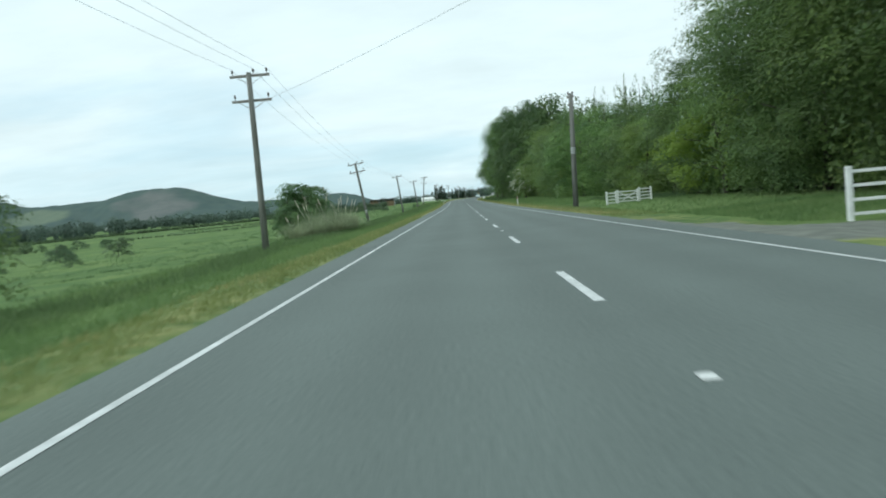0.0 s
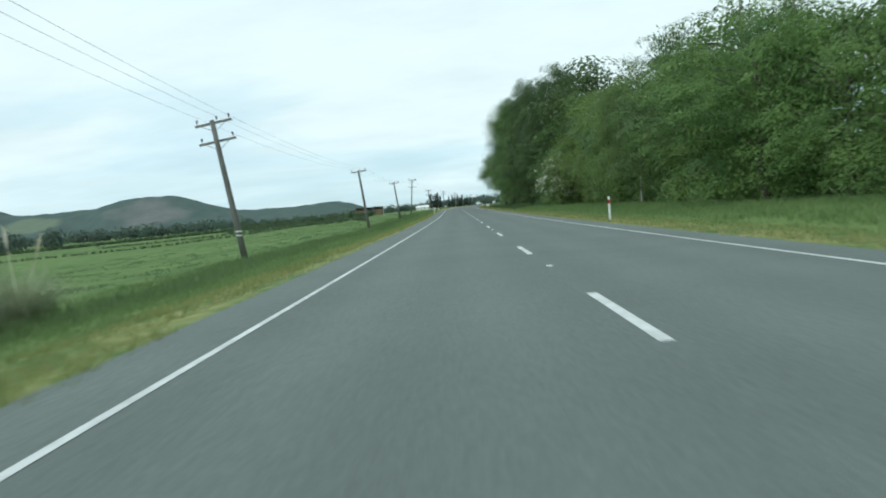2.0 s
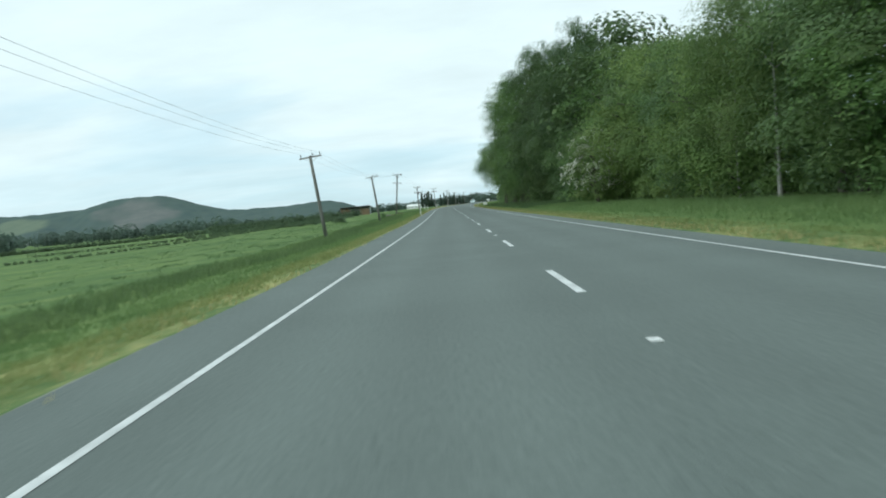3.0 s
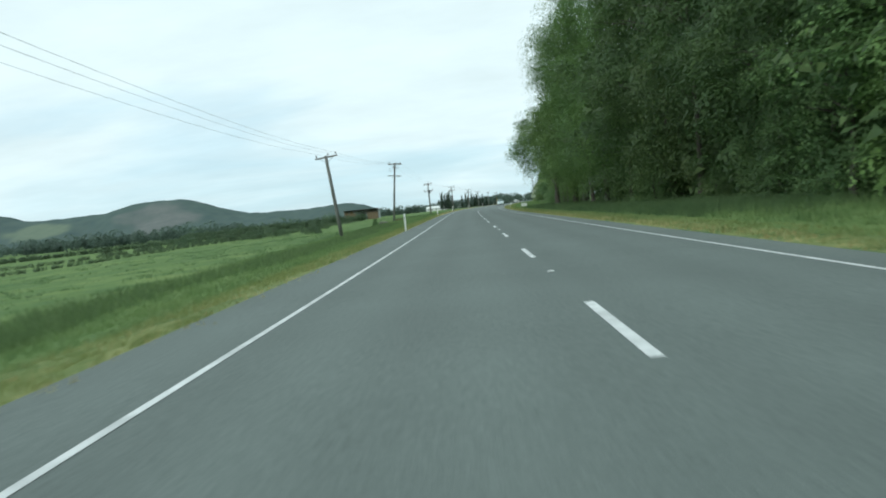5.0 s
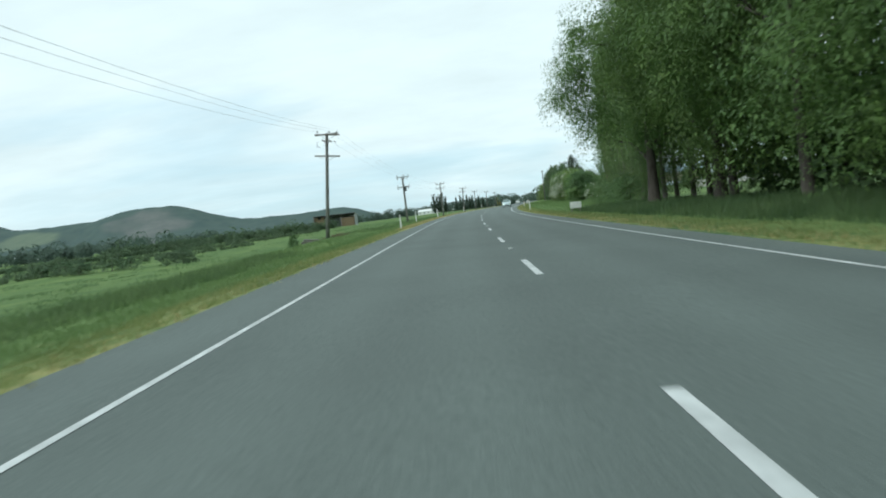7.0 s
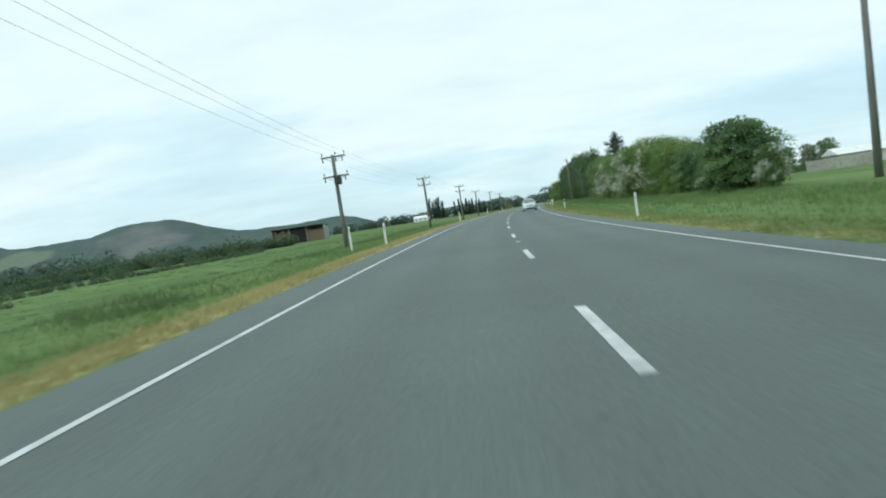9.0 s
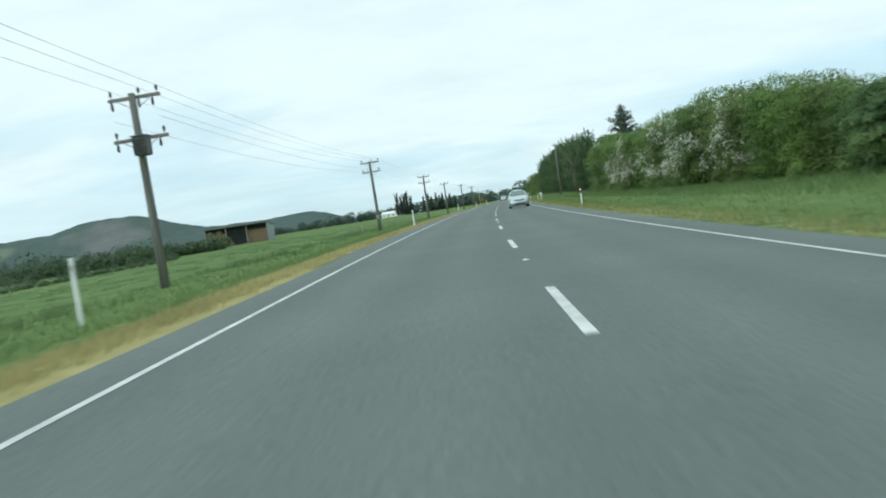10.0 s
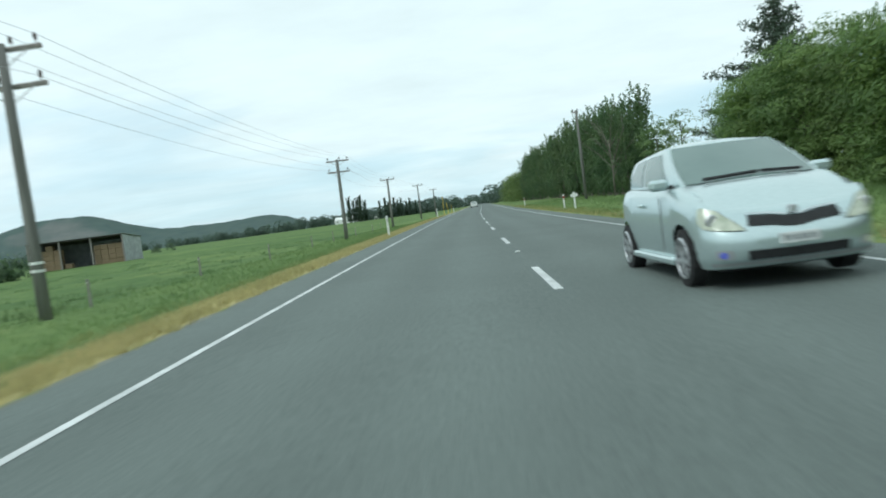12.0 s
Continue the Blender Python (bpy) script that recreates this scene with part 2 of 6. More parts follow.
def ground_material():
    """Pasture and verge: the lateral distance from the road's middle, roughened by noise, picks the sward."""
    m = bpy.data.materials.new("pasture")
    m.use_nodes = True
    n, l = m.node_tree.nodes, m.node_tree.links
    bsdf = n["Principled BSDF"]
    tc = n.new("ShaderNodeTexCoord")

    def noise_tex(scale, detail=4):
        t = n.new("ShaderNodeTexNoise")
        t.inputs["Scale"].default_value, t.inputs["Detail"].default_value = scale, detail
        l.new(tc.outputs["Object"], t.inputs["Vector"])
        return t.outputs["Fac"]

    def ramp(fac, *stops):
        r = n.new("ShaderNodeValToRGB")
        while len(r.color_ramp.elements) < len(stops):
            r.color_ramp.elements.new(0.5)
        for e, (p, c) in zip(r.color_ramp.elements, stops):
            e.position, e.color = p, (*c, 1) if len(c) == 3 else c
        l.new(fac, r.inputs[0])
        return r.outputs[0]

    def mix(fac, a, b):
        x = n.new("ShaderNodeMix")
        x.data_type = "RGBA"
        l.new(fac, x.inputs["Factor"])
        l.new(a, x.inputs["A"])
        l.new(b, x.inputs["B"])
        return x.outputs["Result"]

    def math_node(op, a, b):
        x = n.new("ShaderNodeMath")
        x.operation = op
        for s, v in zip(x.inputs, (a, b)):
            if isinstance(v, (int, float)):
                s.default_value = v
            else:
                l.new(v, s)
        return x.outputs[0]

    def band(value, lo, hi):
        x = n.new("ShaderNodeMapRange")
        x.inputs["From Min"].default_value, x.inputs["From Max"].default_value = lo, hi
        l.new(value, x.inputs[0])
        return x.outputs[0]

    att = n.new("ShaderNodeAttribute")
    att.attribute_name = "sward"
    sep = n.new("ShaderNodeSeparateColor")
    l.new(att.outputs["Color"], sep.inputs[0])
    fine, mid, big = noise_tex(2.2, 8), noise_tex(0.35), noise_tex(0.04)
    field = mix(band(mid, 0.38, 0.62), ramp(fine, (0.3, (0.078, 0.136, 0.052)), (0.7, (0.108, 0.174, 0.064))),
                ramp(fine, (0.3, (0.108, 0.170, 0.060)), (0.7, (0.156, 0.220, 0.082))))
    rank = ramp(fine, (0.3, (0.104, 0.168, 0.060)), (0.7, (0.160, 0.226, 0.084)))
    dry = ramp(fine, (0.3, (0.28, 0.265, 0.12)), (0.7, (0.42, 0.37, 0.185)))
    stones = ramp(fine, (0.3, (0.150, 0.162, 0.152)), (0.7, (0.220, 0.232, 0.216)))
    rag = math_node("MULTIPLY", math_node("SUBTRACT", math_node("ADD", fine, mid), 1.0), 1.5)
    colour = mix(band(math_node("ADD", sep.outputs[0], rag), 0.35, 0.65), field, rank)
    colour = mix(band(math_node("ADD", sep.outputs[1], math_node("MULTIPLY", rag, 0.6)), 0.15, 1.0), colour, dry)
    colour = mix(band(math_node("ADD", sep.outputs[2], math_node("MULTIPLY", rag, 0.6)), 0.4, 0.6), colour, stones)
    tint = n.new("ShaderNodeMix")
    tint.data_type, tint.blend_type = "RGBA", "MULTIPLY"
    tint.inputs["Factor"].default_value = 1.0
    l.new(colour, tint.inputs["A"])
    l.new(ramp(big, (0.35, (0.82, 0.86, 0.80)), (0.65, (1.12, 1.08, 1.0))), tint.inputs["B"])
    l.new(tint.outputs["Result"], bsdf.inputs["Base Color"])
    bsdf.inputs["Roughness"].default_value, bsdf.inputs["Specular IOR Level"].default_value = 0.95, 0.1
    b = n.new("ShaderNodeBump")
    b.inputs["Distance"].default_value = 0.12
    l.new(fine, b.inputs["Height"])
    l.new(b.outputs[0], bsdf.inputs["Normal"])
    return m


M_GROUND = ground_material()


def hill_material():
    """Far hill cover: bush, pale grass and a bare brown slope, as the land's cover attribute says; haze is put into the
    colours.
    """
    m = bpy.data.materials.new("hazed_hill_cover")
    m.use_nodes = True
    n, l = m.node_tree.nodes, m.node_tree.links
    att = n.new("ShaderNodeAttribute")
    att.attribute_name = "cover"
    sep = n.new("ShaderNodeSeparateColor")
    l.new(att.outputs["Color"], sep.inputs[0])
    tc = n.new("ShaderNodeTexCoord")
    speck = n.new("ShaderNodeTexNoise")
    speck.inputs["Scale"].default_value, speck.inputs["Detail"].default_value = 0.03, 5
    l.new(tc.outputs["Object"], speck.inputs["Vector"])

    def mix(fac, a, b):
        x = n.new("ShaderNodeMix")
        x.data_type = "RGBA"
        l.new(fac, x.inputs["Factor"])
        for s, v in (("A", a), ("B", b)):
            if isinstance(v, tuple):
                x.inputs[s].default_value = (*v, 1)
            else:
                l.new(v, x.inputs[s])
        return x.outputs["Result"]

    # cover colours paled and blued: the haze of distance is painted in
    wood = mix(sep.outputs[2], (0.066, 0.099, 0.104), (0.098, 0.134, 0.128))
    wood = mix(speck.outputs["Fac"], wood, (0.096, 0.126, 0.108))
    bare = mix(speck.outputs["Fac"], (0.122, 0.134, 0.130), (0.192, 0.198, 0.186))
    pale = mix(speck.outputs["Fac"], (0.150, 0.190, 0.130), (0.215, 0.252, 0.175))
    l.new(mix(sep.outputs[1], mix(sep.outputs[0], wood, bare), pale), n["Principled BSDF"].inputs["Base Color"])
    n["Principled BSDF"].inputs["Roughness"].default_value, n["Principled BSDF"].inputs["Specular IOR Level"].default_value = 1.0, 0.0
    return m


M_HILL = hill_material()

# ---- the road's line: a straight that bends gently to the right ----
BEND_AT = [-20, 20, 60, 100, 140, 180, 220, 260, 300, 340, 380, 420, 440]
BEND = [0.0, 0.066, 0.057, -0.057, -0.151, -0.045, 0.377, 0.931, 0.793, 0.291, 0.257, 0.257, 0.0]
ROAD_Y = np.arange(-400, 3001, 2.0)
_bend = np.where(ROAD_Y < 0, 0, np.interp(ROAD_Y, BEND_AT, BEND)) / 1000
_bend[ROAD_Y > 440] = 0
ROAD_H = np.cumsum(_bend) * 2
ROAD_X = np.cumsum(ROAD_H) * 2


def rx(y):
    return float(np.interp(y, ROAD_Y, ROAD_X))


def rh(y):
    return float(np.interp(y, ROAD_Y, ROAD_H))


# the road climbs gently after a level start, and the bend is banked: degrees along and across
GRADE_AT = [-20, 0, 65, 119, 132, 173, 229, 257, 286, 315, 329, 440, 900, 1000]
GRADE = [0, 0, 0.02, 0.22, 0.26, 0.4, 0.45, 0.42, 0.42, 0.36, 0.32, 0.3, 0.3, 0]
BANK_AT = [-20, 0, 65, 119, 132, 173, 229, 257, 286, 315, 329, 440]
BANK = [0, 0, -0.1, -0.05, -0.05, -0.45, -1.2, -1.75, -1.7, -1.15, -1.1, 0]
RISE_Y = np.arange(-400, 5001, 2.0)
RISE = np.cumsum(np.tan(np.radians(np.interp(RISE_Y, GRADE_AT, GRADE)))) * 2
RISE -= np.interp(0, RISE_Y, RISE)


def lie(lat, y):
    """How far the road's plane, drawn out to the sides, stands over the level of the start."""
    return float(np.interp(y, RISE_Y, RISE)) + math.tan(radians(float(np.interp(y, BANK_AT, BANK)))) * max(-20.0, min(45.0, lat))


def seal_edge(y):
    """How far the seal reaches on the field side."""
    return float(np.interp(y, [0, 40, 75, 145, 205, 240, 282, 300], [4.15, 4.35, 4.6, 4.9, 4.8, 4.5, 4.25, 4.4]))


PROFILE_L = [-5000, -1000, -200, -60, -14, -9, -6.5, -4.6, 4.9, 7, 9.5, 14, 30, 200, 5000]
PROFILE_Z = [-6, -6, -4, -2.4, -0.75, -0.6, -0.25, -0.02, -0.02, -0.05, 0.1, 0.15, 0.2, 0.2, 0.2]


def gz(lat, y):
    """The ground's height at a distance lat from the road's middle."""
    z = float(np.interp(lat, PROFILE_L, PROFILE_Z))
    bank = max(0.0, min(1.0, (lat - 8) / 6)) * max(0.0, min(1.0, (y - 252) / 20)) * max(0.0, min(1.0, (330 - y) / 40))
    field = max(0.0, min(1.0, (-16 - lat) / 44)) * float(np.interp(y, [220, 340, 450, 1200], [0, 0.6, 1.5, 1.5]))
    dip = max(0.0, min(1.0, (-13 - lat) / 3, (lat + 42) / 16)) * float(np.interp(y, [205, 245, 285, 320], [0, 0.6, 0.6, 0]))
    return z + 0.3 * bank + field - dip + lie(lat, y)


def at(lat, y, z=None):
    """A place by its distance from the road's middle and its way along the road; on the ground, or at the height z over the road's plane."""
    return Vector((rx(y) + lat, y, gz(lat, y) if z is None else z + lie(lat, y)))


def place(lat, y, turn=0, scale=1.0, z=None):
    s = (scale, scale, scale) if isinstance(scale, (int, float)) else scale
    return Matrix.LocRotScale(at(lat, y, z), Euler((0, 0, radians(turn) - rh(y))), s)


# ---- building helpers ----
def part(name, bm, material, parent, label="", smooth=False):
    me = bpy.data.meshes.new(name)
    if isinstance(bm, bmesh.types.BMesh):
        bm.to_mesh(me)
        bm.free()
    else:
        me.from_pydata(*bm)
    me.materials.append(material)
    if smooth:
        me.polygons.foreach_set("use_smooth", [True] * len(me.polygons))
    ob = new(name, me)
    ob.parent = parent
    if label:
        tagged(ob, label)
    return ob


def thing(name, label, category, m=None, group="", kind=""):
    ob = tagged(new(name), label, category, group, kind)
    ob.matrix_basis = m or Matrix()
    return ob


def box(bm, lo, hi, bevel=0.0, m=None):
    made = bmesh.ops.create_cube(bm, size=1.0)["verts"]
    c, s = (Vector(lo) + Vector(hi)) / 2, Vector(hi) - Vector(lo)
    for v in made:
        v.co = Vector((v.co.x * s.x, v.co.y * s.y, v.co.z * s.z)) + c
    if bevel:
        edges = {e for v in made for e in v.link_edges}
        made = bmesh.ops.bevel(bm, geom=list(edges), offset=bevel, segments=1, affect="EDGES")["verts"]
    if m is not None:
        bmesh.ops.transform(bm, matrix=m, verts=list({v for v in made}))
    return bm


def boxbm(lo, hi, bevel=0.0, m=None):
    return box(bmesh.new(), lo, hi, bevel, m)


def tube(bm, points, radii, sides=8, cap=True):
    """A tapered tube along a line of points."""
    rings = []
    pts = [Vector(p) for p in points]
    for i, p in enumerate(pts):
        d = (pts[min(i + 1, len(pts) - 1)] - pts[max(i - 1, 0)]).normalized()
        u = d.orthogonal().normalized() if abs(d.z) > 0.95 else d.cross(Vector((0, 0, 1))).normalized()
        v = d.cross(u)
        r = radii[i] if isinstance(radii, (list, tuple)) else radii
        rings.append([bm.verts.new(p + (u * math.cos(a) + v * math.sin(a)) * r) for a in (2 * math.pi * k / sides for k in range(sides))])
    for a, b in zip(rings, rings[1:]):
        for k in range(sides):
            bm.faces.new((a[k], a[(k + 1) % sides], b[(k + 1) % sides], b[k]))
    if cap:
        bm.faces.new(rings[0])
        bm.faces.new(rings[-1])
    return bm


def tubebm(points, radii, sides=8):
    bm = tube(bmesh.new(), points, radii, sides)
    bmesh.ops.recalc_face_normals(bm, faces=bm.faces)
    return bm


def card_mesh(name, material, centres, normals, size, rng, aspect=0.9, hang=0.0):
    """Many small leaf blades: a pointed blade for each centre, facing about its normal."""
    k = len(centres)
    nrm = normals / (np.linalg.norm(normals, axis=1, keepdims=True) + 1e-9)
    ref = rng.normal(size=(k, 3))
    ref[:, 2] -= hang
    u = np.cross(nrm, ref)
    u /= np.linalg.norm(u, axis=1, keepdims=True) + 1e-9
    v = np.cross(nrm, u)
    s = size * rng.uniform(0.6, 1.35, (k, 1))
    verts = np.empty((k, 3, 3))
    verts[:, 0] = centres - v * s * 0.5
    verts[:, 1] = centres + u * s * 0.5 * aspect + v * s * 0.3
    verts[:, 2] = centres - u * s * 0.5 * aspect + v * s * 0.5
    me = bpy.data.meshes.new(name)
    me.vertices.add(3 * k)
    me.vertices.foreach_set("co", verts.ravel())
    me.loops.add(3 * k)
    me.loops.foreach_set("vertex_index", np.arange(3 * k, dtype=np.int32))
    me.polygons.add(k)
    me.polygons.foreach_set("loop_start", np.arange(0, 3 * k, 3, dtype=np.int32))
    me.update(calc_edges=True)
    me.materials.append(material)
    return me


def clumps(rng, envelope, count, height, base, radius, bough=0.0, gather=9, shell=0.35):
    """Clump centres inside a crown whose half-width at each height fraction is envelope(f); bough gathers them into billows of that size."""
    def spot(inner):
        while True:
            f = rng.uniform(0, 1)
            w = envelope(f)
            if rng.uniform(0, 1) < w + 0.15:
                break
        a = rng.uniform(0, 2 * math.pi)
        r = radius * w * (inner + (1 - inner) * math.sqrt(rng.uniform(0, 1)))
        return np.array((r * math.cos(a), r * math.sin(a), base + f * (height - base)))

    if not bough:
        return np.array([spot(shell) for _ in range(count)])
    heads = [spot(0.5) for _ in range(max(4, count // gather))]
    out = [heads[i % len(heads)] + np.clip(rng.normal(size=3), -1.3, 1.3) * bough * np.array((0.5, 0.5, 0.42)) for i in range(int(count * 0.8))]
    out += [spot(0.2) for _ in range(count - len(out))]
    out = np.array(out)
    out[:, 2] = np.maximum(out[:, 2], base * 0.6)
    return out


def foliage(rng, centres, rc, per, droop=0.0, flat=0.75):
    """Leaf places and normals over the outer shell of each clump."""
    k = len(centres)
    rad = rc * rng.uniform(0.6, 1.4, (k, 1, 1))
    d = rng.normal(size=(k, per, 3))
    d /= np.linalg.norm(d, axis=2, keepdims=True)
    d[:, :, 2] = np.where(d[:, :, 2] < -0.3, -d[:, :, 2], d[:, :, 2])
    shell = rng.uniform(0.5, 1.0, (k, per, 1)) ** 0.5
    off = d * shell * rad
    off[:, :, 2] *= flat
    if droop:
        off[:, :, 2] -= droop * rng.uniform(0, 1, (k, per)) ** 2 * rad[:, :, 0] * 2
    out = centres.copy()
    out[:, 2] = 0
    ln = np.linalg.norm(out, axis=1, keepdims=True) + 1e-6
    way = (out / ln)[:, None, :]
    along = (off * way).sum(axis=2, keepdims=True)
    off = off + way * along * 0.55
    off[:, :, 2] -= 0.30 * np.maximum(along[:, :, 0], 0)
    pts = centres[:, None, :] + off
    nrm = d + (out / ln)[:, None, :] * 0.5 + np.array([0, 0, 0.55]) + rng.normal(size=d.shape) * 0.30
    return pts.reshape(-1, 3), nrm.reshape(-1, 3)


def tree_root(name, label, group, seed, height, radius, base, envelope, leaf, count, per, rc, size, droop=0.0, hang=0.0,
              trunk_r=0.22, limbs=7, bark=None, category="tree", blossom=0.0, bough=0.0, core=0.30, aspect=0.9, gather=9, shell=0.35, inside=1.25, heart=0, sprigs=0, heart_size=2.1):
    """A tree: a tapered trunk with limbs that reach into the crown, and a crown of many small leaves."""
    rng = np.random.default_rng(seed)
    root = thing(name, label, category, group=group)
    bm = bmesh.new()
    top = base + 0.82 * (height - base)
    lean = rng.uniform(-0.3, 0.3, 2)
    spine = [Vector((lean[0] * f + 0.12 * math.sin(5 * f), lean[1] * f, top * f)) for f in np.linspace(0, 1, 7)]
    tube(bm, spine, [trunk_r * (1.25 if i == 0 else 1 - 0.13 * i) for i in range(7)], 7)
    for k in range(limbs):
        f = rng.uniform(0.18, 0.85)
        a = rng.uniform(0, 2 * math.pi)
        p = spine[min(5, int(f * 6))].lerp(spine[min(6, int(f * 6) + 1)], f * 6 % 1)
        reach = radius * 0.75 * envelope(max(0.05, (p.z + 0.6 - base) / max(0.1, height - base)) if p.z > base else 0.3)
        q = p + Vector((math.cos(a) * reach, math.sin(a) * reach, rng.uniform(0.25, 0.6) * reach))
        own = bmesh.new() if trunk_r >= 0.2 else bm
        tube(own, [p, p.lerp(q, 0.5) + Vector((0, 0, 0.12 * reach)), q], [trunk_r * 0.42, trunk_r * 0.26, trunk_r * 0.10], 5)
        if own is not bm:
            part("limb", own, bark or M_BARK, root, smooth=True)
    part("trunk", bm, bark or M_BARK, root, smooth=True)
    c = clumps(rng, envelope, count, height, base, radius, bough, gather, shell)
    pts, nrm = foliage(rng, c, rc, per, droop)
    f = np.clip((pts[:, 2] - base) / (height - base), 0, 1)
    reach = radius * np.interp(f, np.linspace(0, 1, 21), [envelope(v) for v in np.linspace(0, 1, 21)])
    deep = (np.hypot(pts[:, 0], pts[:, 1]) < 0.62 * reach) & (pts[:, 2] < base + 0.82 * (height - base))
    keep = (pts[:, 2] > 0.05) & (~deep | (rng.uniform(size=len(pts)) < core))
    sizes = np.where(deep[keep], size * inside, size)[:, None]
    leaves, faces = [pts[keep]], [nrm[keep]]
    sizes = [sizes]
    if heart:   # the crown's dense inside
        f = rng.uniform(0.0, 0.86, heart)
        a = rng.uniform(0, 2 * math.pi, heart)
        r = 0.72 * radius * np.interp(f, np.linspace(0, 1, 21), [envelope(v) for v in np.linspace(0, 1, 21)]) * rng.uniform(0.1, 1, heart) ** 0.5
        leaves.append(np.stack([r * np.cos(a), r * np.sin(a), np.maximum(0.1, base) + f * (height - base)], 1))
        faces.append(rng.normal(size=(heart, 3)) + leaves[-1] * [0.4, 0.4, 0])
        sizes.append(np.full((heart, 1), size * heart_size))
    for k in range(sprigs):   # upright shoots that break the outline of the top
        a, r = rng.uniform(0, 2 * math.pi), radius * 0.75 * math.sqrt(rng.uniform())
        up = rng.uniform(0.25, 0.6)
        z0 = base + (height - base) * (0.97 - 0.25 * (r / radius) ** 2)
        s = rng.uniform(0, 1, 34)[:, None]
        leaves.append(np.array((r * math.cos(a), r * math.sin(a), z0)) + s * np.array((rng.normal() * 0.12, rng.normal() * 0.12, up)) + rng.normal(size=(34, 3)) * 0.07 * (1.2 - s))
        faces.append(rng.normal(size=(34, 3)))
        sizes.append(np.full((34, 1), size))
    crown = new("crown", card_mesh("crown", leaf, np.concatenate(leaves), np.concatenate(faces), np.concatenate(sizes), rng, aspect=aspect, hang=hang))
    crown.parent = root
    if blossom:
        patchy = np.sin(pts @ [1.9, 1.3, 2.3] + 1) + np.sin(pts @ [-1.6, 2.4, -1.7]) + np.sin(pts @ [3.1, -2.2, 0.9] + 2)
        outer = np.flatnonzero(keep & ~deep & (pts[:, 2] > 0.2 * height) & (patchy > 0.35))
        pick = rng.choice(outer, int(330 * blossom))
        heart = np.repeat(pts[pick], 9, axis=0)
        pb = heart + rng.normal(size=heart.shape) * np.array((0.09, 0.09, 0.12))
        flowers = new("blossom", card_mesh("blossom", M_BLOSSOM, pb, rng.normal(size=pb.shape) + np.repeat(nrm[pick], 9, axis=0), size * 0.95, rng, aspect=0.9))
        flowers.parent = root
        tagged(flowers, "white spring blossom")
    return root


def poplar_tree(name, label, group, seed, h, r, leaf, limbs, per, size, base=0.3, spikes=1.0):
    """A poplar: a straight trunk with many steep plumes of small leaves that end in a ragged, spiky top."""
    rng = np.random.default_rng(seed)
    root = thing(name, label, "tree", group=group)
    bm = tube(bmesh.new(), [(0, 0, -0.1), (0.06, 0.03, h * 0.3), (-0.05, 0.04, h * 0.65), (0, 0, h * 0.96)], [0.19, 0.15, 0.09, 0.02], 7)
    pts, nrm = [], []
    for k in range(limbs):
        f = k / limbs
        z0 = base + (h * 0.80 - base) * f ** 1.25
        a = k * 2.39996 + rng.uniform(-0.3, 0.3)
        d = np.array((math.cos(a), math.sin(a), 0))
        wide = r * rng.uniform(0.55, 1.15) * (0.75 + 0.5 * math.sin(math.pi * min(1, f + 0.18)))
        tall = h * rng.uniform(0.14, 0.24) * (1 if rng.uniform() < 0.7 else spikes)
        p0 = np.array((0, 0, z0))
        p1, p2 = p0 + d * wide * 0.6 + [0, 0, tall * 0.35], p0 + d * wide + [0, 0, tall]
        s = rng.uniform(0.08, 1.05, per)[:, None]
        line = np.where(s < 0.5, p0 + (p1 - p0) * s * 2, p1 + (p2 - p1) * (s - 0.5) * 2)
        pts.append(line + rng.normal(size=(per, 3)) * np.array((0.14, 0.14, 0.24)) * (1.15 - 0.55 * s) * (1.5 if z0 < 1.6 else 1.0))
        nrm.append(rng.normal(size=(per, 3)) * 0.6 + d + [0, 0, 0.35])
    part("trunk", bm, M_PALE_BARK, root, smooth=True)
    crown = new("crown", card_mesh("crown", leaf, np.concatenate(pts), np.concatenate(nrm), size, rng, aspect=0.8))
    crown.parent = root
    return root


def oval(f):
    return max(0.0, 1 - (2 * f - 0.85) ** 2 * 0.75) ** 0.5 if f < 0.96 else 0.3


def full(f):
    return (0.78 + 0.22 * math.sin(f * 2.6)) * (1 - max(0.0, f - 0.55) ** 2 * 3.2)


def hedge_form(f):
    return 0.9 + 0.1 * math.sin(3 * f) if f < 0.8 else 1 - 2.6 * (f - 0.8)


def dome(f):
    return max(0.1, 1 - f ** 2.2) ** 0.5


def scatter(protos, spots, rng):
    """Copies of a few trees at many spots: (lat, y, height factor)."""
    for i, (lat, y, s) in enumerate(spots):
        p = protos[i % len(protos)]
        m = place(lat, y, rng.uniform(0, 360), (s * rng.uniform(0.9, 1.1), s * rng.uniform(0.9, 1.1), s))
        if p.get("used"):
            copy_thing(p, m @ Matrix.Diagonal((1 / p.scale.x, 1 / p.scale.y, 1 / p.scale.z, 1)))
        else:
            p.matrix_basis = m
            p["used"] = 1


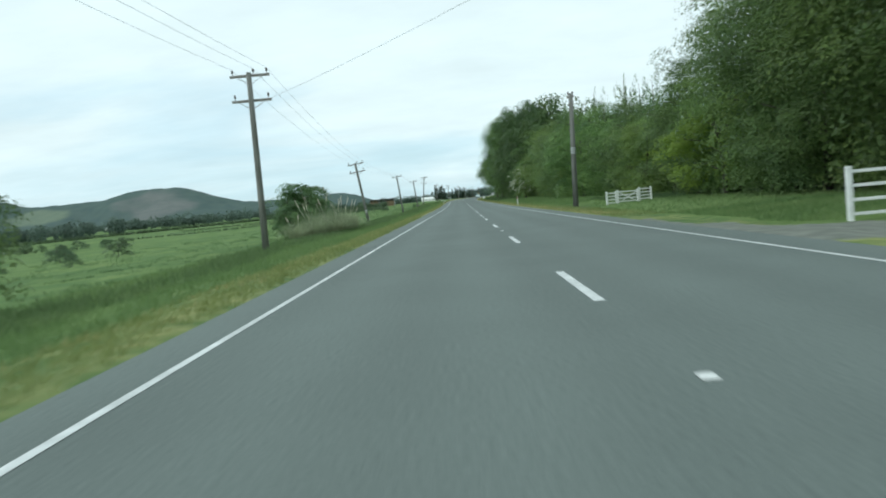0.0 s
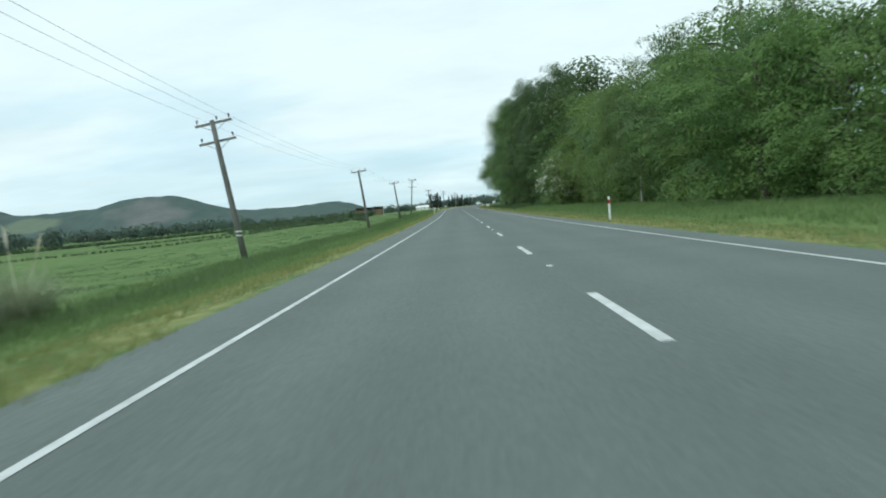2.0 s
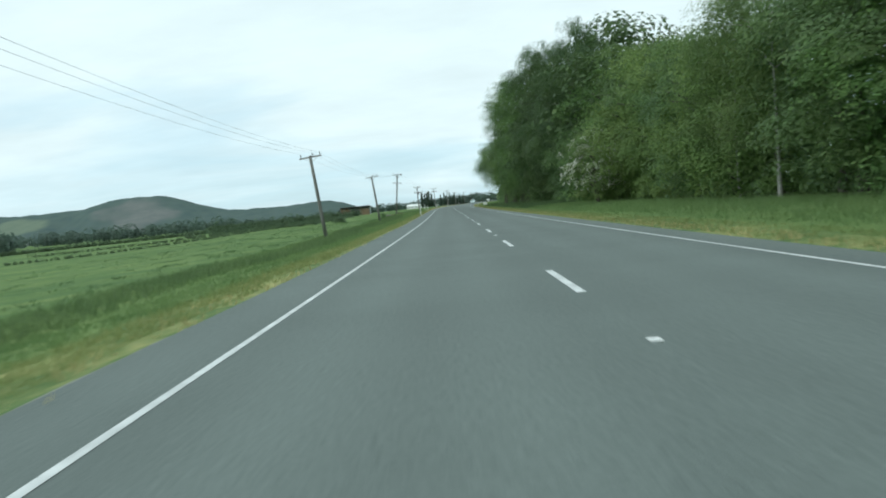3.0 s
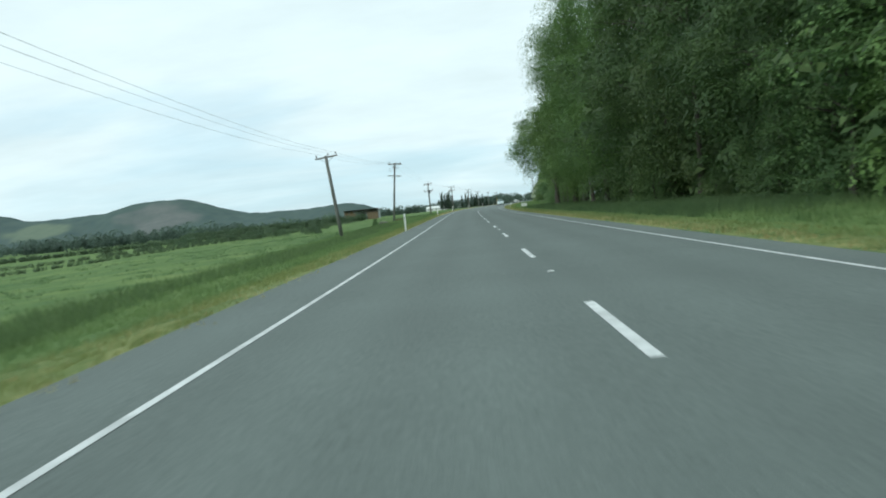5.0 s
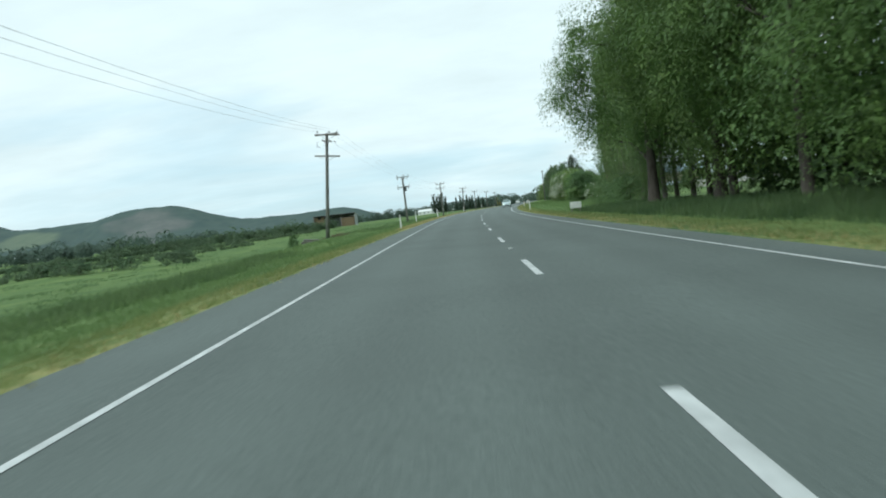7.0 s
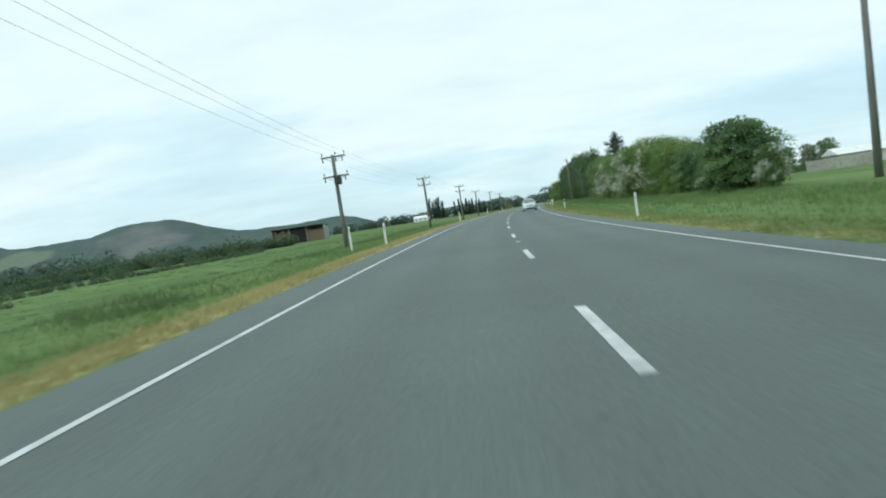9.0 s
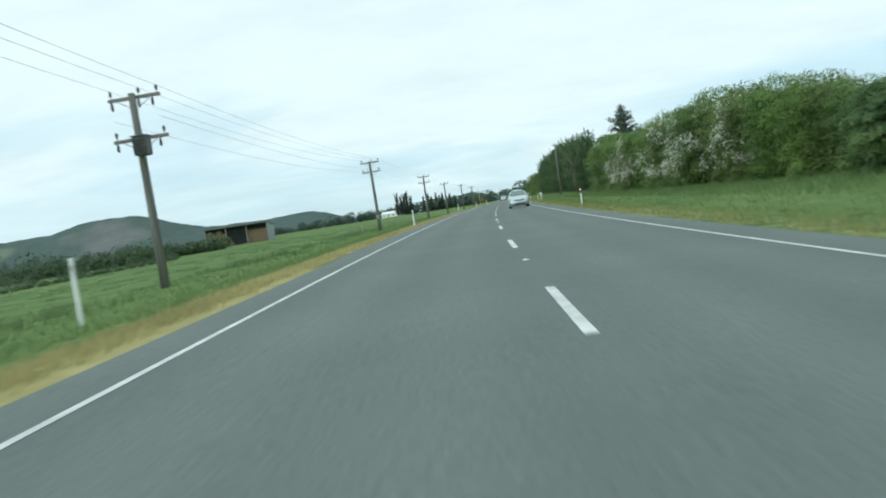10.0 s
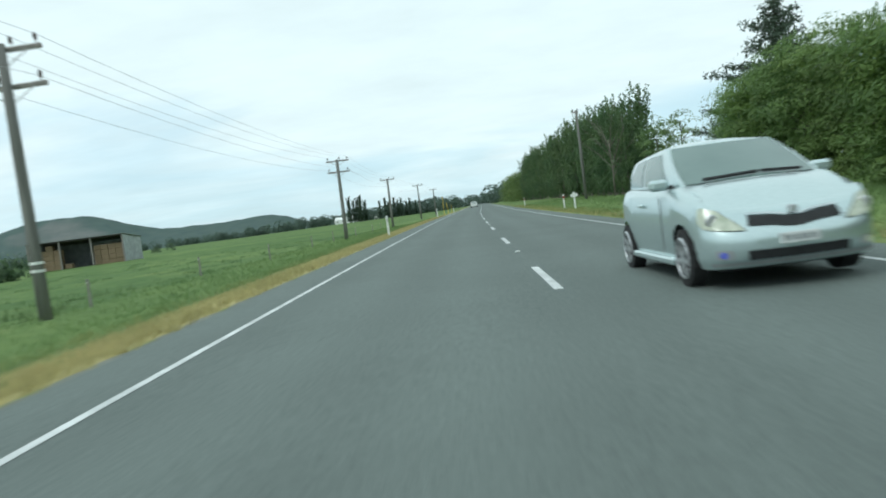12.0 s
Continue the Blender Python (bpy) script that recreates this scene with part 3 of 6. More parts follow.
# ---- ground: one sheet to the horizon, shaped across the road's line ----
def build_ground():
    lats = sorted({*np.arange(-5000, -1000, 500), *np.arange(-1000, -200, 100), *np.arange(-200, -60, 20), *np.arange(-60, -14, 4),
                   -14, -13, -12, -11, -10, -9, -8.2, -7.4, -6.5, -6, -5.5, -5.25, -5, -4.75, -4.6, -4.3, -3.95, 0, 4.05, 4.4, 4.9, 5.4, 6, 6.6, 7.2, 8, 8.8, 9.5, 10.5, 12, 14, 17, 20, 25, 30,
                   *np.arange(40, 200, 20), *np.arange(200, 1000, 100), *np.arange(1000, 5001, 500)})
    ys = [*np.arange(-400, -20, 40), *np.arange(-20, 60, 1.25), *np.arange(60, 470, 2.5), *np.arange(470, 1000, 20), *np.arange(1000, 3000, 250), 3000, 3500, 4000, 4700]
    rng = np.random.default_rng(3)
    verts, sward = [], []
    for y in ys:
        for lat in lats:
            rough = 0.0 if -5 < lat < 5.2 or abs(lat) > 60 else 0.05
            z = gz(lat, y) - (0.06 if -4.0 < lat < 4.1 else 0) + rng.uniform(-1, 1) * rough
            verts.append((rx(y) + lat, y, z))
            rank = 1.0 if -13 < lat < -6.5 or 5.5 < lat < 30 else 0.0
            late = max(0.0, min(1.0, (y - 225) / 40))
            edge = seal_edge(y)
            dry = (0.40 + 0.80 * late if -edge - 1.0 <= lat < 0.01 - edge else 0.30 - 0.18 * late if -edge - 2.2 <= lat < -edge - 1.0 else 0.10 if -9 < lat < -edge else 0.0)
            if 4.2 < lat <= 5.6:
                dry = 0.32
            mouth = float(np.interp(lat, [4.2, 4.6, 5.1, 6.2, 9], [27, 21, 18, 15.4, 14.8]))
            stones = 1.0 if (0.02 - edge <= lat <= 4.3) or (4.2 < lat < 16 and 11.8 < y < mouth) else 0.0
            if 4.8 < lat < 7 and 47 < y < 53:
                stones = 0.7
            sward.append((rank, dry, stones, 1))
    w = len(lats)
    faces = [(j * w + i, j * w + i + 1, (j + 1) * w + i + 1, (j + 1) * w + i) for j in range(len(ys) - 1) for i in range(w - 1)]
    me = bpy.data.meshes.new("ground")
    me.from_pydata(verts, [], faces)
    att = me.color_attributes.new("sward", "FLOAT_COLOR", "POINT")
    att.data.foreach_set("color", np.array(sward, dtype=np.float32).ravel())
    me.materials.append(M_GROUND)
    me.polygons.foreach_set("use_smooth", [True] * len(me.polygons))
    return tagged(new("ground", me), "green pasture and rough grass verge beside the road", "ground", kind="structure")


ground = build_ground()


def strip(name, lo, hi, z, ys, material, parent, thick=0.0, label=""):
    verts, faces = [], []
    for y in ys:
        for lat in (lo(y) if callable(lo) else lo, hi):
            verts.append((rx(y) + lat, y, z + lie(lat, y)))
    faces = [(2 * j, 2 * j + 1, 2 * j + 3, 2 * j + 2) for j in range(len(ys) - 1)]
    if thick:
        k = len(verts)
        verts += [(x, y, zz - thick) for x, y, zz in verts]
        faces += [(2 * j, 2 * j + 2, k + 2 * j + 2, k + 2 * j) for j in range(len(ys) - 1)]
        faces += [(2 * j + 1, k + 2 * j + 1, k + 2 * j + 3, 2 * j + 3) for j in range(len(ys) - 1)]
    return part(name, (verts, [], faces), material, parent, label)


def build_road():
    ys = [*np.arange(-60, 480, 4), *np.arange(480, 1500, 20)]
    road = strip("road", lambda y: 0.08 - seal_edge(y), 4.22, 0.0, ys, M_ASPHALT, None, 0.08)
    att = road.data.attributes.new("across", "FLOAT", "POINT")
    att.data.foreach_set("value", [v.co.x - rx(v.co.y) for v in road.data.vertices])
    tagged(road, "grey chip-seal two-lane country road with painted lines", "road", kind="structure")
    strip("edge_line", -3.54, -3.46, 0.004, ys, M_LINE, road, label="solid white edge line")
    strip("edge_line", 3.33, 3.41, 0.004, ys, M_LINE, road, label="solid white edge line")
    for k in range(-4, 75):
        y = 7.35 + 10 * k
        strip("centre_dash", -0.055, 0.055, 0.004, [y, y + 1.5, y + 3], M_LINE, road)
    for k in range(-2, 36):
        y = 7.35 + 20 * k - 3.2
        part("road_stud", boxbm((-0.05, -0.05, 0), (0.05, 0.05, 0.018), 0.008, Matrix.Translation(at(0, y, 0.0))), M_WHITE, road)
    return road


road = build_road()


# ---- grass along the verges ----
def grass(name, label, material, spans, height, rng, width=0.02, lean=0.45):
    """Tufts of blades over stretches (lat from, lat to, y from, y to, tufts)."""
    pts = []
    for a, b, c, d, k in spans:
        lat, y = rng.uniform(a, b, k), rng.uniform(c, d, k)
        x = np.interp(y, ROAD_Y, ROAD_X) + lat
        z = np.array([gz(p, q) for p, q in zip(lat, y)])
        pts.append(np.stack([x, y, z], 1))
    base = np.repeat(np.concatenate(pts), 3, axis=0)
    k = len(base)
    base[:, :2] += rng.normal(size=(k, 2)) * 0.07
    a = rng.uniform(0, 2 * math.pi, k)
    side = np.stack([np.cos(a), np.sin(a), 0 * a], 1)
    h = height * rng.uniform(0.5, 1.3, (k, 1))
    tip = base + np.concatenate([rng.normal(size=(k, 2)) * lean * h * 0.6, h], 1)
    w = width * 1.15 * rng.uniform(0.7, 1.5, (k, 1))
    verts = np.stack([base - side * w, base + side * w, tip], 1).reshape(-1, 3)
    me = bpy.data.meshes.new(name)
    me.vertices.add(3 * k)
    me.vertices.foreach_set("co", verts.ravel())
    me.loops.add(3 * k)
    me.loops.foreach_set("vertex_index", np.arange(3 * k, dtype=np.int32))
    me.polygons.add(k)
    me.polygons.foreach_set("loop_start", np.arange(0, 3 * k, 3, dtype=np.int32))
    me.update(calc_edges=True)
    me.materials.append(material)
    return tagged(new(name, me), label, "grass", kind="stuff")


rng = np.random.default_rng(11)
grass("verge_grass", "long green grass on the roadside verges", M_GRASS,
      [(-13, -5.6, -5, 60, 17000), (-13, -6.3, 60, 250, 34000), (-13, -6.0, 250, 430, 15000), (6.0, 13, 28, 430, 26000), (9, 14, -5, 12, 1200), (6.0, 12, 17, 28, 4000)], 0.15, rng, 0.008, 0.8)
grass("short_verge_grass", "short olive-green grass beside the seal", M_OLIVE_GRASS,
      [(-5.8, -4.3, -5, 60, 6500), (-6.6, -5.0, 60, 235, 16000), (-7.2, -5.8, 235, 430, 5000), (4.5, 6.4, 28, 430, 24000)], 0.10, rng, 0.008, 0.8)
grass("roadside_dry_grass", "short yellowed dry grass along the seal edge", M_DRY_GRASS,
      [(-5.9, -4.6, -5, 230, 1500), (-5.7, -4.5, 236, 430, 24000), (4.35, 5.2, 32, 430, 5000)], 0.10, rng, 0.010)
# foot of the woods, where blade colour imitates the shade of overhanging trees
grass("hedge_foot_grass", "tall soft green grass along the foot of the hedge and woods", M_SHADED_GRASS,
      [(8.0, 13.5, 155, 245, 13000), (6.8, 8.6, 160, 245, 6000), (9.5, 13, 48, 66, 1800)], 0.36, rng, 0.008, 0.7)
grass("bank_grass", "soft pale green grass below the hedge and woods", M_GRASS, [(8.5, 12.6, 262, 385, 9000), (7.0, 13.0, 62, 160, 12000)], 0.26, rng, 0.008, 0.7)
grass("dock_weeds", "red-brown weeds beside a power pole in the field", M_DOCK, [(-14.6, -12.4, 252.5, 258, 170)], 0.26, rng, 0.02, 0.5)
tufts = []
for _ in range(1500):
    y = rng.uniform(-5, 420)
    p = -13 - 30 * rng.uniform() ** 1.6
    w = rng.uniform(0.25, 0.8)
    tufts.append((p - w, p + w, y - w * 1.6, y + w * 1.6, int(rng.uniform(10, 26))))
grass("pasture_tussocks", "scattered tussocks of darker grass in the pasture", M_RUSH, tufts, 0.13, rng, 0.010, 0.9)
bands = []
for y in np.arange(-4, 226, 1.6):
    mid = -10.4 + 0.7 * math.sin(y / 9.0) + 0.4 * math.sin(y / 3.7 + 1)
    bands.append((mid - 1.3, mid + 1.3, y, y + 1.8, int(95 * (0.65 + 0.5 * math.sin(y / 6.3) ** 2))))
for lat, y, wide, long, k in ((-10.2, 262.5, 0.8, 1.6, 300), (-12.8, 266, 0.7, 2, 240), (-12.2, 288, 0.8, 3, 260), (-13, 312, 0.9, 4, 260), (-14, 345, 1.0, 5, 260)):
    for _ in range(k // 20):
        p, q = rng.normal(lat, wide), rng.normal(y, long)
        bands.append((p - 0.5, p + 0.5, q - 0.7, q + 0.7, 20))
grass("field_edge_grass", "tall blue-green grass along the field fence", M_RUSH, bands, 0.34, rng, 0.010, 0.6)


# ---- power poles on the field side ----
def insulator(root, x, y, z):
    bm = bmesh.new()
    tube(bm, [(x, y, z), (x, y, z + 0.10)], 0.012, 6)
    tube(bm, [(x, y, z + 0.08), (x, y, z + 0.10), (x, y, z + 0.14), (x, y, z + 0.18), (x, y, z + 0.24), (x, y, z + 0.27)],
         [0.02, 0.055, 0.04, 0.055, 0.045, 0.02], 8)
    return part("insulator", bm, M_PORCELAIN, root, "brown porcelain pin insulator")


def hanging_insulator(root, x, y, z):
    bm = bmesh.new()
    tube(bm, [(x, y, z), (x, y, z - 0.10), (x, y, z - 0.14), (x, y, z - 0.26), (x, y, z - 0.32)], [0.02, 0.05, 0.045, 0.05, 0.02], 8)
    return part("insulator", bm, M_PORCELAIN, root, "brown porcelain fuse insulator")


def power_pole(lat, y, top, arms, label, lean=0.0, radius=0.15, tank=False, bands=False, turn=0, drop=False, switch=False):
    """arms: (distance below the top, length, insulators)."""
    foot = gz(lat, y)
    h = top - foot
    root = thing("power_pole", label, "power pole", place(lat, y, turn), group="power poles along the field")
    pole_x = lambda z: lean * z / h
    part("pole", tubebm([(pole_x(z), 0, z) for z in (-0.1, h * 0.33, h * 0.66, h)], [radius * 1.15, radius, radius * 0.9, radius * 0.78], 10), M_POLE, root, smooth=True)
    for below, length, pins in arms:
        z = h - below
        x = pole_x(z)
        tilt = Matrix.Translation((x, 0, z)) @ Euler((0, math.atan2(lean, h), 0)).to_matrix().to_4x4()
        part("crossarm", boxbm((-length / 2, radius * 0.75, -0.06), (length / 2, radius * 0.75 + 0.10, 0.06), 0.01, tilt), M_ARM, root, "grey weathered timber crossarm")
        for s in (-1, 1):
            part("brace", tubebm([tilt @ Vector((s * 0.42 * length * 0.8, radius * 0.7, -0.05)), tilt @ Vector((s * 0.03, radius * 0.7, -0.42))], 0.016, 5), M_STEEL, root)
        for p in pins:
            q = tilt @ Vector((p, radius * 0.75 + 0.05, 0.06))
            insulator(root, *q)
        if drop:
            for p in (-0.42, 0.1, 0.36):
                q = tilt @ Vector((p * length, radius * 0.75 - 0.04, -0.06))
                hanging_insulator(root, *q)
    if switch:
        # twin arms along the road below the top, with two hanging fuse loops
        z, x = h - 0.66, pole_x(h - 0.66)
        for s in (-1, 1):
            part("switch_arm", boxbm((x + s * (radius + 0.05) - 0.05, -0.95, z - 0.055), (x + s * (radius + 0.05) + 0.05, 0.95, z + 0.055), 0.01), M_ARM, root, "grey timber arm set along the road")
            q = Vector((x + s * 0.32 - 0.30, -0.75, z - 0.30))
            part("fuse_loop", tubebm([q + Vector(p) for p in ((0.10, 0, 0.20), (-0.08, 0, 0.22), (-0.10, 0, -0.2), (0.08, 0, -0.24), (0.10, 0, -0.12))], 0.022, 6), M_PORCELAIN, root, "dark hanging fuse loop")
            part("strain_insulator", tubebm([(x + s * 0.3 + 0.1, 0.9, z + 0.02), (x + s * 0.3 + 0.2, 1.35, z - 0.02)], [0.03, 0.045], 7), M_PORCELAIN, root, "dark strain insulator")
        part("rear_arm", boxbm((pole_x(h) - 1.0, -radius - 0.12, h - 0.18), (pole_x(h) + 1.0, -radius, h - 0.06), 0.01), M_ARM, root, "grey timber crossarm")
    if tank:
        z, x = h - 1.78, pole_x(h - 1.7)
        bm = boxbm((x - 0.02, -0.58, z - 0.42), (x + 0.46, -0.12, z + 0.22), 0.03)
        box(bm, (x - 0.06, -0.62, z + 0.22), (x + 0.50, -0.08, z + 0.26), 0.008)
        can = part("transformer", bm, M_TANK, root, "grey steel transformer tank")
        for k in range(5):
            part("cooling_fin", boxbm((x + 0.02 + 0.09 * k, -0.66, z - 0.34), (x + 0.04 + 0.09 * k, -0.585, z + 0.14)), M_TANK, can)
    if bands:
        for z in (1.25, 1.45):
            part("marker_band", tubebm([(pole_x(z), 0, z), (pole_x(z), 0, z + 0.07)], radius * 1.13, 10), M_WHITE, root, "pale marker band")
    return root


THREE = (-0.82, 0.18, 0.82)
POLES = [  # way along, lateral, top height
    (-18, -11.0, 7.4), (36.6, -10.7, 7.93), (90.5, -12.25, 6.42), (143.3, -12.0, 6.27), (195.7, -11.8, 6.17), (251.7, -13.28, 8.18),
    (298.6, -11.85, 6.12), (348.6, -11.8, 6.29), (394.1, -11.6, 6.10), (428.4, -11.5, 5.6), (475, -11.5, 5.9), (522, -11.5, 5.9)]
TOPS = []
for i, (y, lat, top) in enumerate(POLES):
    lean = {3: -0.7, 4: -0.75, 2: -1.0, 6: -0.25, 7: -0.2, 5: 0.8}.get(i, 0.0)
    two = i in (1, 2, 7, 8)
    arms = [(0.12, 1.9, THREE)]
    if two:
        arms.append((1.05 if i != 1 else 1.3, 1.9, (-0.8, 0.8) if i != 7 else (-0.8, -0.3, 0.8)))
    if i == 5:
        arms = [(0.12, 2.15, THREE), (1.92, 2.15, ())]
    if i == 6:
        arms = [(0.12, 1.85, THREE), (1.55, 1.95, (-0.85, 0.85))]
    label = ("weathered timber power pole with a transformer and crossarms" if i == 6 else
             "tall weathered timber power pole with three crossarms" if i == 5 else
             "leaning weathered timber power pole with one crossarm" if lean < -0.5 else
             "weathered timber power pole with two crossarms" if two else "weathered timber power pole with one crossarm")
    top += lie(lat, y)
    lean -= math.tan(radians(float(np.interp(y, BANK_AT, BANK)))) * 6.5
    power_pole(lat, y, top, arms, label, lean, tank=i == 6, bands=i in (2, 7), drop=i == 6, switch=i == 5)
    TOPS.append((lat + lean, y, top - 0.12 + 0.33, two, top))

# conductors, one thing each, sagging between the poles
def wire(name, spots, sag, radius=0.0065):
    bm = bmesh.new()
    pts = []
    for a, b in zip(spots, spots[1:]):
        for k in range(12):
            f = k / 12
            p = a.lerp(b, f)
            p.z -= sag * 4 * f * (1 - f)
            pts.append(p)
    pts.append(spots[-1])
    tube(bm, pts, radius, 5)
    root = part(name, bm, M_WIRE, None)
    return tagged(root, "thin grey overhead wire sagging between power poles", "wire", group="overhead wires")


for off in THREE:
    wire("overhead_wire", [Vector((rx(y) + lat + off, y + 0.15, z)) for lat, y, z, two, top in TOPS], 0.45)
for off in (-0.8, 0.8):
    wire("overhead_wire", [Vector((rx(y) + lat + off, y + 0.15, top - 0.85)) for lat, y, z, two, top in TOPS[6:]], 0.5)
wire("overhead_wire", [Vector((rx(36) - 9.8, 36.8, 6.7)), Vector((14.5, 3.0, 9.0))], 0.5)


# ---- poles on the tree side ----
def plain_pole(lat, y, h, label, arm, radius=0.16, lean=0.0, collar=False):
    root = thing("roadside_pole", label, "power pole", place(lat, y))
    part("pole", tubebm([(0, 0, -0.1), (lean * 0.5, 0, h * 0.5), (lean, 0, h)], [radius * 1.15, radius, radius * 0.8], 10), M_POLE, root, smooth=True)
    if collar:
        part("collar", tubebm([(lean * .47, 0, h * 0.47), (lean * .53, 0, h * 0.53)], radius * 1.06, 10), M_STEEL, root, "pale metal collar")
    part("crossarm", boxbm((lean - arm, -0.05, h - 0.25), (lean + 0.2, 0.06, h - 0.14), 0.01), M_ARM, root)
    insulator(root, lean - arm + 0.08, 0, h - 0.14)
    insulator(root, lean + 0.12, 0, h - 0.14)
    return root


plain_pole(6.3, 50.6, 7.4, "plain grey timber pole beside the gravel verge", 0.25, 0.17, 0.2, True)
plain_pole(14.65, 273.8, 8.0, "weathered timber pole on a grassy bank", 0.55, 0.145, 0.25)
plain_pole(10.3, 402, 8.6, "weathered timber pole before a row of poplars", 0.4, 0.14)


# ---- edge marker posts ----
def marker_post(lat, y, red, h=1.0, w=0.05, turn=0, label=""):
    root = thing("marker_post", label or ("white roadside marker post with a red band" if red else "white roadside marker post"), "marker post",
                 place(lat, y, turn), group="roadside marker posts")
    bm = bmesh.new()
    sec = [(-w, -0.012), (-w * 0.6, -0.03), (0, -0.036), (w * 0.6, -0.03), (w, -0.012), (w, 0.0), (-w, 0.0)]
    rings = []
    for z, k in ((-0.15, 1.0), (h * 0.5, 1.0), (h - 0.03, 0.98), (h, 0.85)):
        rings.append([bm.verts.new((x * k, yy * k, z)) for x, yy in sec])
    for a, b in zip(rings, rings[1:]):
        for i in range(len(sec)):
            bm.faces.new((a[i], a[(i + 1) % len(sec)], b[(i + 1) % len(sec)], b[i]))
    bm.faces.new(rings[-1])
    bmesh.ops.recalc_face_normals(bm, faces=bm.faces)
    part("post", bm, M_WHITE, root)
    if red:
        part("band", boxbm((-w * 1.06, -0.040, h - 0.30), (w * 1.06, 0.006, h - 0.13), 0.004), M_RED_BAND, root, "dark red reflective band")
    else:
        part("reflector", boxbm((-0.022, -0.042, h - 0.28), (0.022, -0.034, h - 0.16), 0.003), M_STEEL, root, "small grey reflector")
    return root


for lat, y, red in ((4.97, 84.5, 1), (-4.92, 177.1, 0), (5.38, 275.4, 0), (-5.38, 276.3, 0), (-4.87, 317.6, 0), (5.43, 319.7, 1), (-4.82, 365.8, 0),
                    (5.5, 379.8, 1), (-5.62, 239.2, 0), (-4.85, 415, 0), (5.4, 420, 1), (-4.85, 465, 0)):
    marker_post(lat, y, red)
marker_post(-9.3, 288.1, 0, 1.45, 0.06, label="tall white post beside the transformer pole")


def cross_sign(lat, y):
    root = thing("cross_sign", "small white cross-shaped sign on a post", "sign", place(lat, y))
    part("post", boxbm((-0.05, -0.03, -0.1), (0.05, 0.03, 1.0), 0.006), M_WHITE, root)
    bm = bmesh.new()
    for x, z in ((-0.14, 0.86), (0.14, 0.86), (0, 0.98), (0, 0.80)):
        tube(bm, [(x, -0.05, z), (x, -0.03, z)], 0.10, 10)
    part("plate", bm, M_WHITE, root)


cross_sign(5.85, 377.0)


# ---- white timber gates on the tree side ----
def gate(lat, y, turn, width, h, label, brace):
    root = thing("farm_gate", label, "gate", place(lat, y, turn))
    for x in (0, width):
        part("gate_post", boxbm((x - 0.055, -0.055, -0.15), (x + 0.055, 0.055, h + 0.05), 0.012), M_WHITE, root)
    for k in range(4):
        z = 0.14 + (h - 0.2) * k / 3
        part("rail", boxbm((0.05, -0.02, z - 0.034), (width - 0.05, 0.02, z + 0.034), 0.006), M_WHITE, root)
    if brace:
        for z0, z1 in ((0.14, h - 0.06), (h - 0.06, 0.14)):
            m = Matrix.Translation((width / 2, -0.035, h / 2)) @ Euler((0, -math.atan2(z1 - z0, width - 0.2), 0)).to_matrix().to_4x4()
            length = math.hypot(width - 0.2, z1 - z0) / 2
            part("diagonal_brace", boxbm((-length, -0.012, -0.03), (length, 0.012, 0.03), 0.005, m), M_WHITE, root)
    return root


gate(7.6, 46.6, 8, 0.58, 0.78, "short white timber fence panel beside a gate", False)
gate(8.28, 46.7, 8, 1.25, 0.78, "white timber farm gate with crossed diagonal braces", True)
gate(9.63, 46.9, 8, 0.72, 0.78, "short white timber fence panel beside a gate", False)
gate(6.75, 16.0, 4, 3.4, 1.08, "white timber rail fence at a driveway entrance", False)


# ---- woodland, hedges and single trees ----
rng = np.random.default_rng(21)
wood = [tree_root("woodland_tree", "dense green broadleaf tree in roadside woodland", "roadside woodland", 100 + k, 10, 4.2, 0.2, full, leaf,
                  165, 150, 0.76, 0.125, droop=0.15, bough=1.35, aspect=0.75, heart=4000, heart_size=1.8) for k, leaf in enumerate((M_WOOD_LEAF, M_DARK_LEAF, M_WOOD_LEAF, M_BRIGHT_LEAF))]
# inner trees wear the darkened leaf: the wood's shade is painted in
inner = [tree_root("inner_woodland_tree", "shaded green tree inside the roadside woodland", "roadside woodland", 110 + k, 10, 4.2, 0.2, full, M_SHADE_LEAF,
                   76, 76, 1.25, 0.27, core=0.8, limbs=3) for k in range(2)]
# the second tall tree takes the leaf colour darkened for shade
tall = [tree_root("tall_woodland_tree", "tall green willow-like tree with drooping foliage", "roadside woodland", 120 + k, 20, 6.0, low, oval, leaf,
                  340, 215, 0.78, 0.146, bough=1.8, droop=sag, hang=2.4 * sag, aspect=0.52, gather=13, trunk_r=0.20, limbs=10, heart=11000, heart_size=1.45) for k, (leaf, low, sag) in enumerate(((M_TALL_LEAF, 2.4, 1.0), (M_SHADE_LEAF, 1.3, 0.55)))]


near_tree = tree_root("large_woodland_tree", "large dark green broadleaf tree beside a driveway", "roadside woodland", 108, 13.5, 5.2, 0.3, full, M_NEAR_LEAF,
                      300, 200, 0.80, 0.105, droop=0.3, bough=1.9, aspect=0.75, gather=12, core=0.5, inside=1.4, heart=10000, heart_size=1.9)


def wood_top(y):
    """The woodland's height along the road."""
    return float(np.interp(y, [0, 24, 34, 42, 50, 62, 74, 84, 112, 135, 160], [13, 13, 11.6, 10.0, 9.4, 8.4, 9.0, 10.6, 11.6, 12.6, 17.0]))


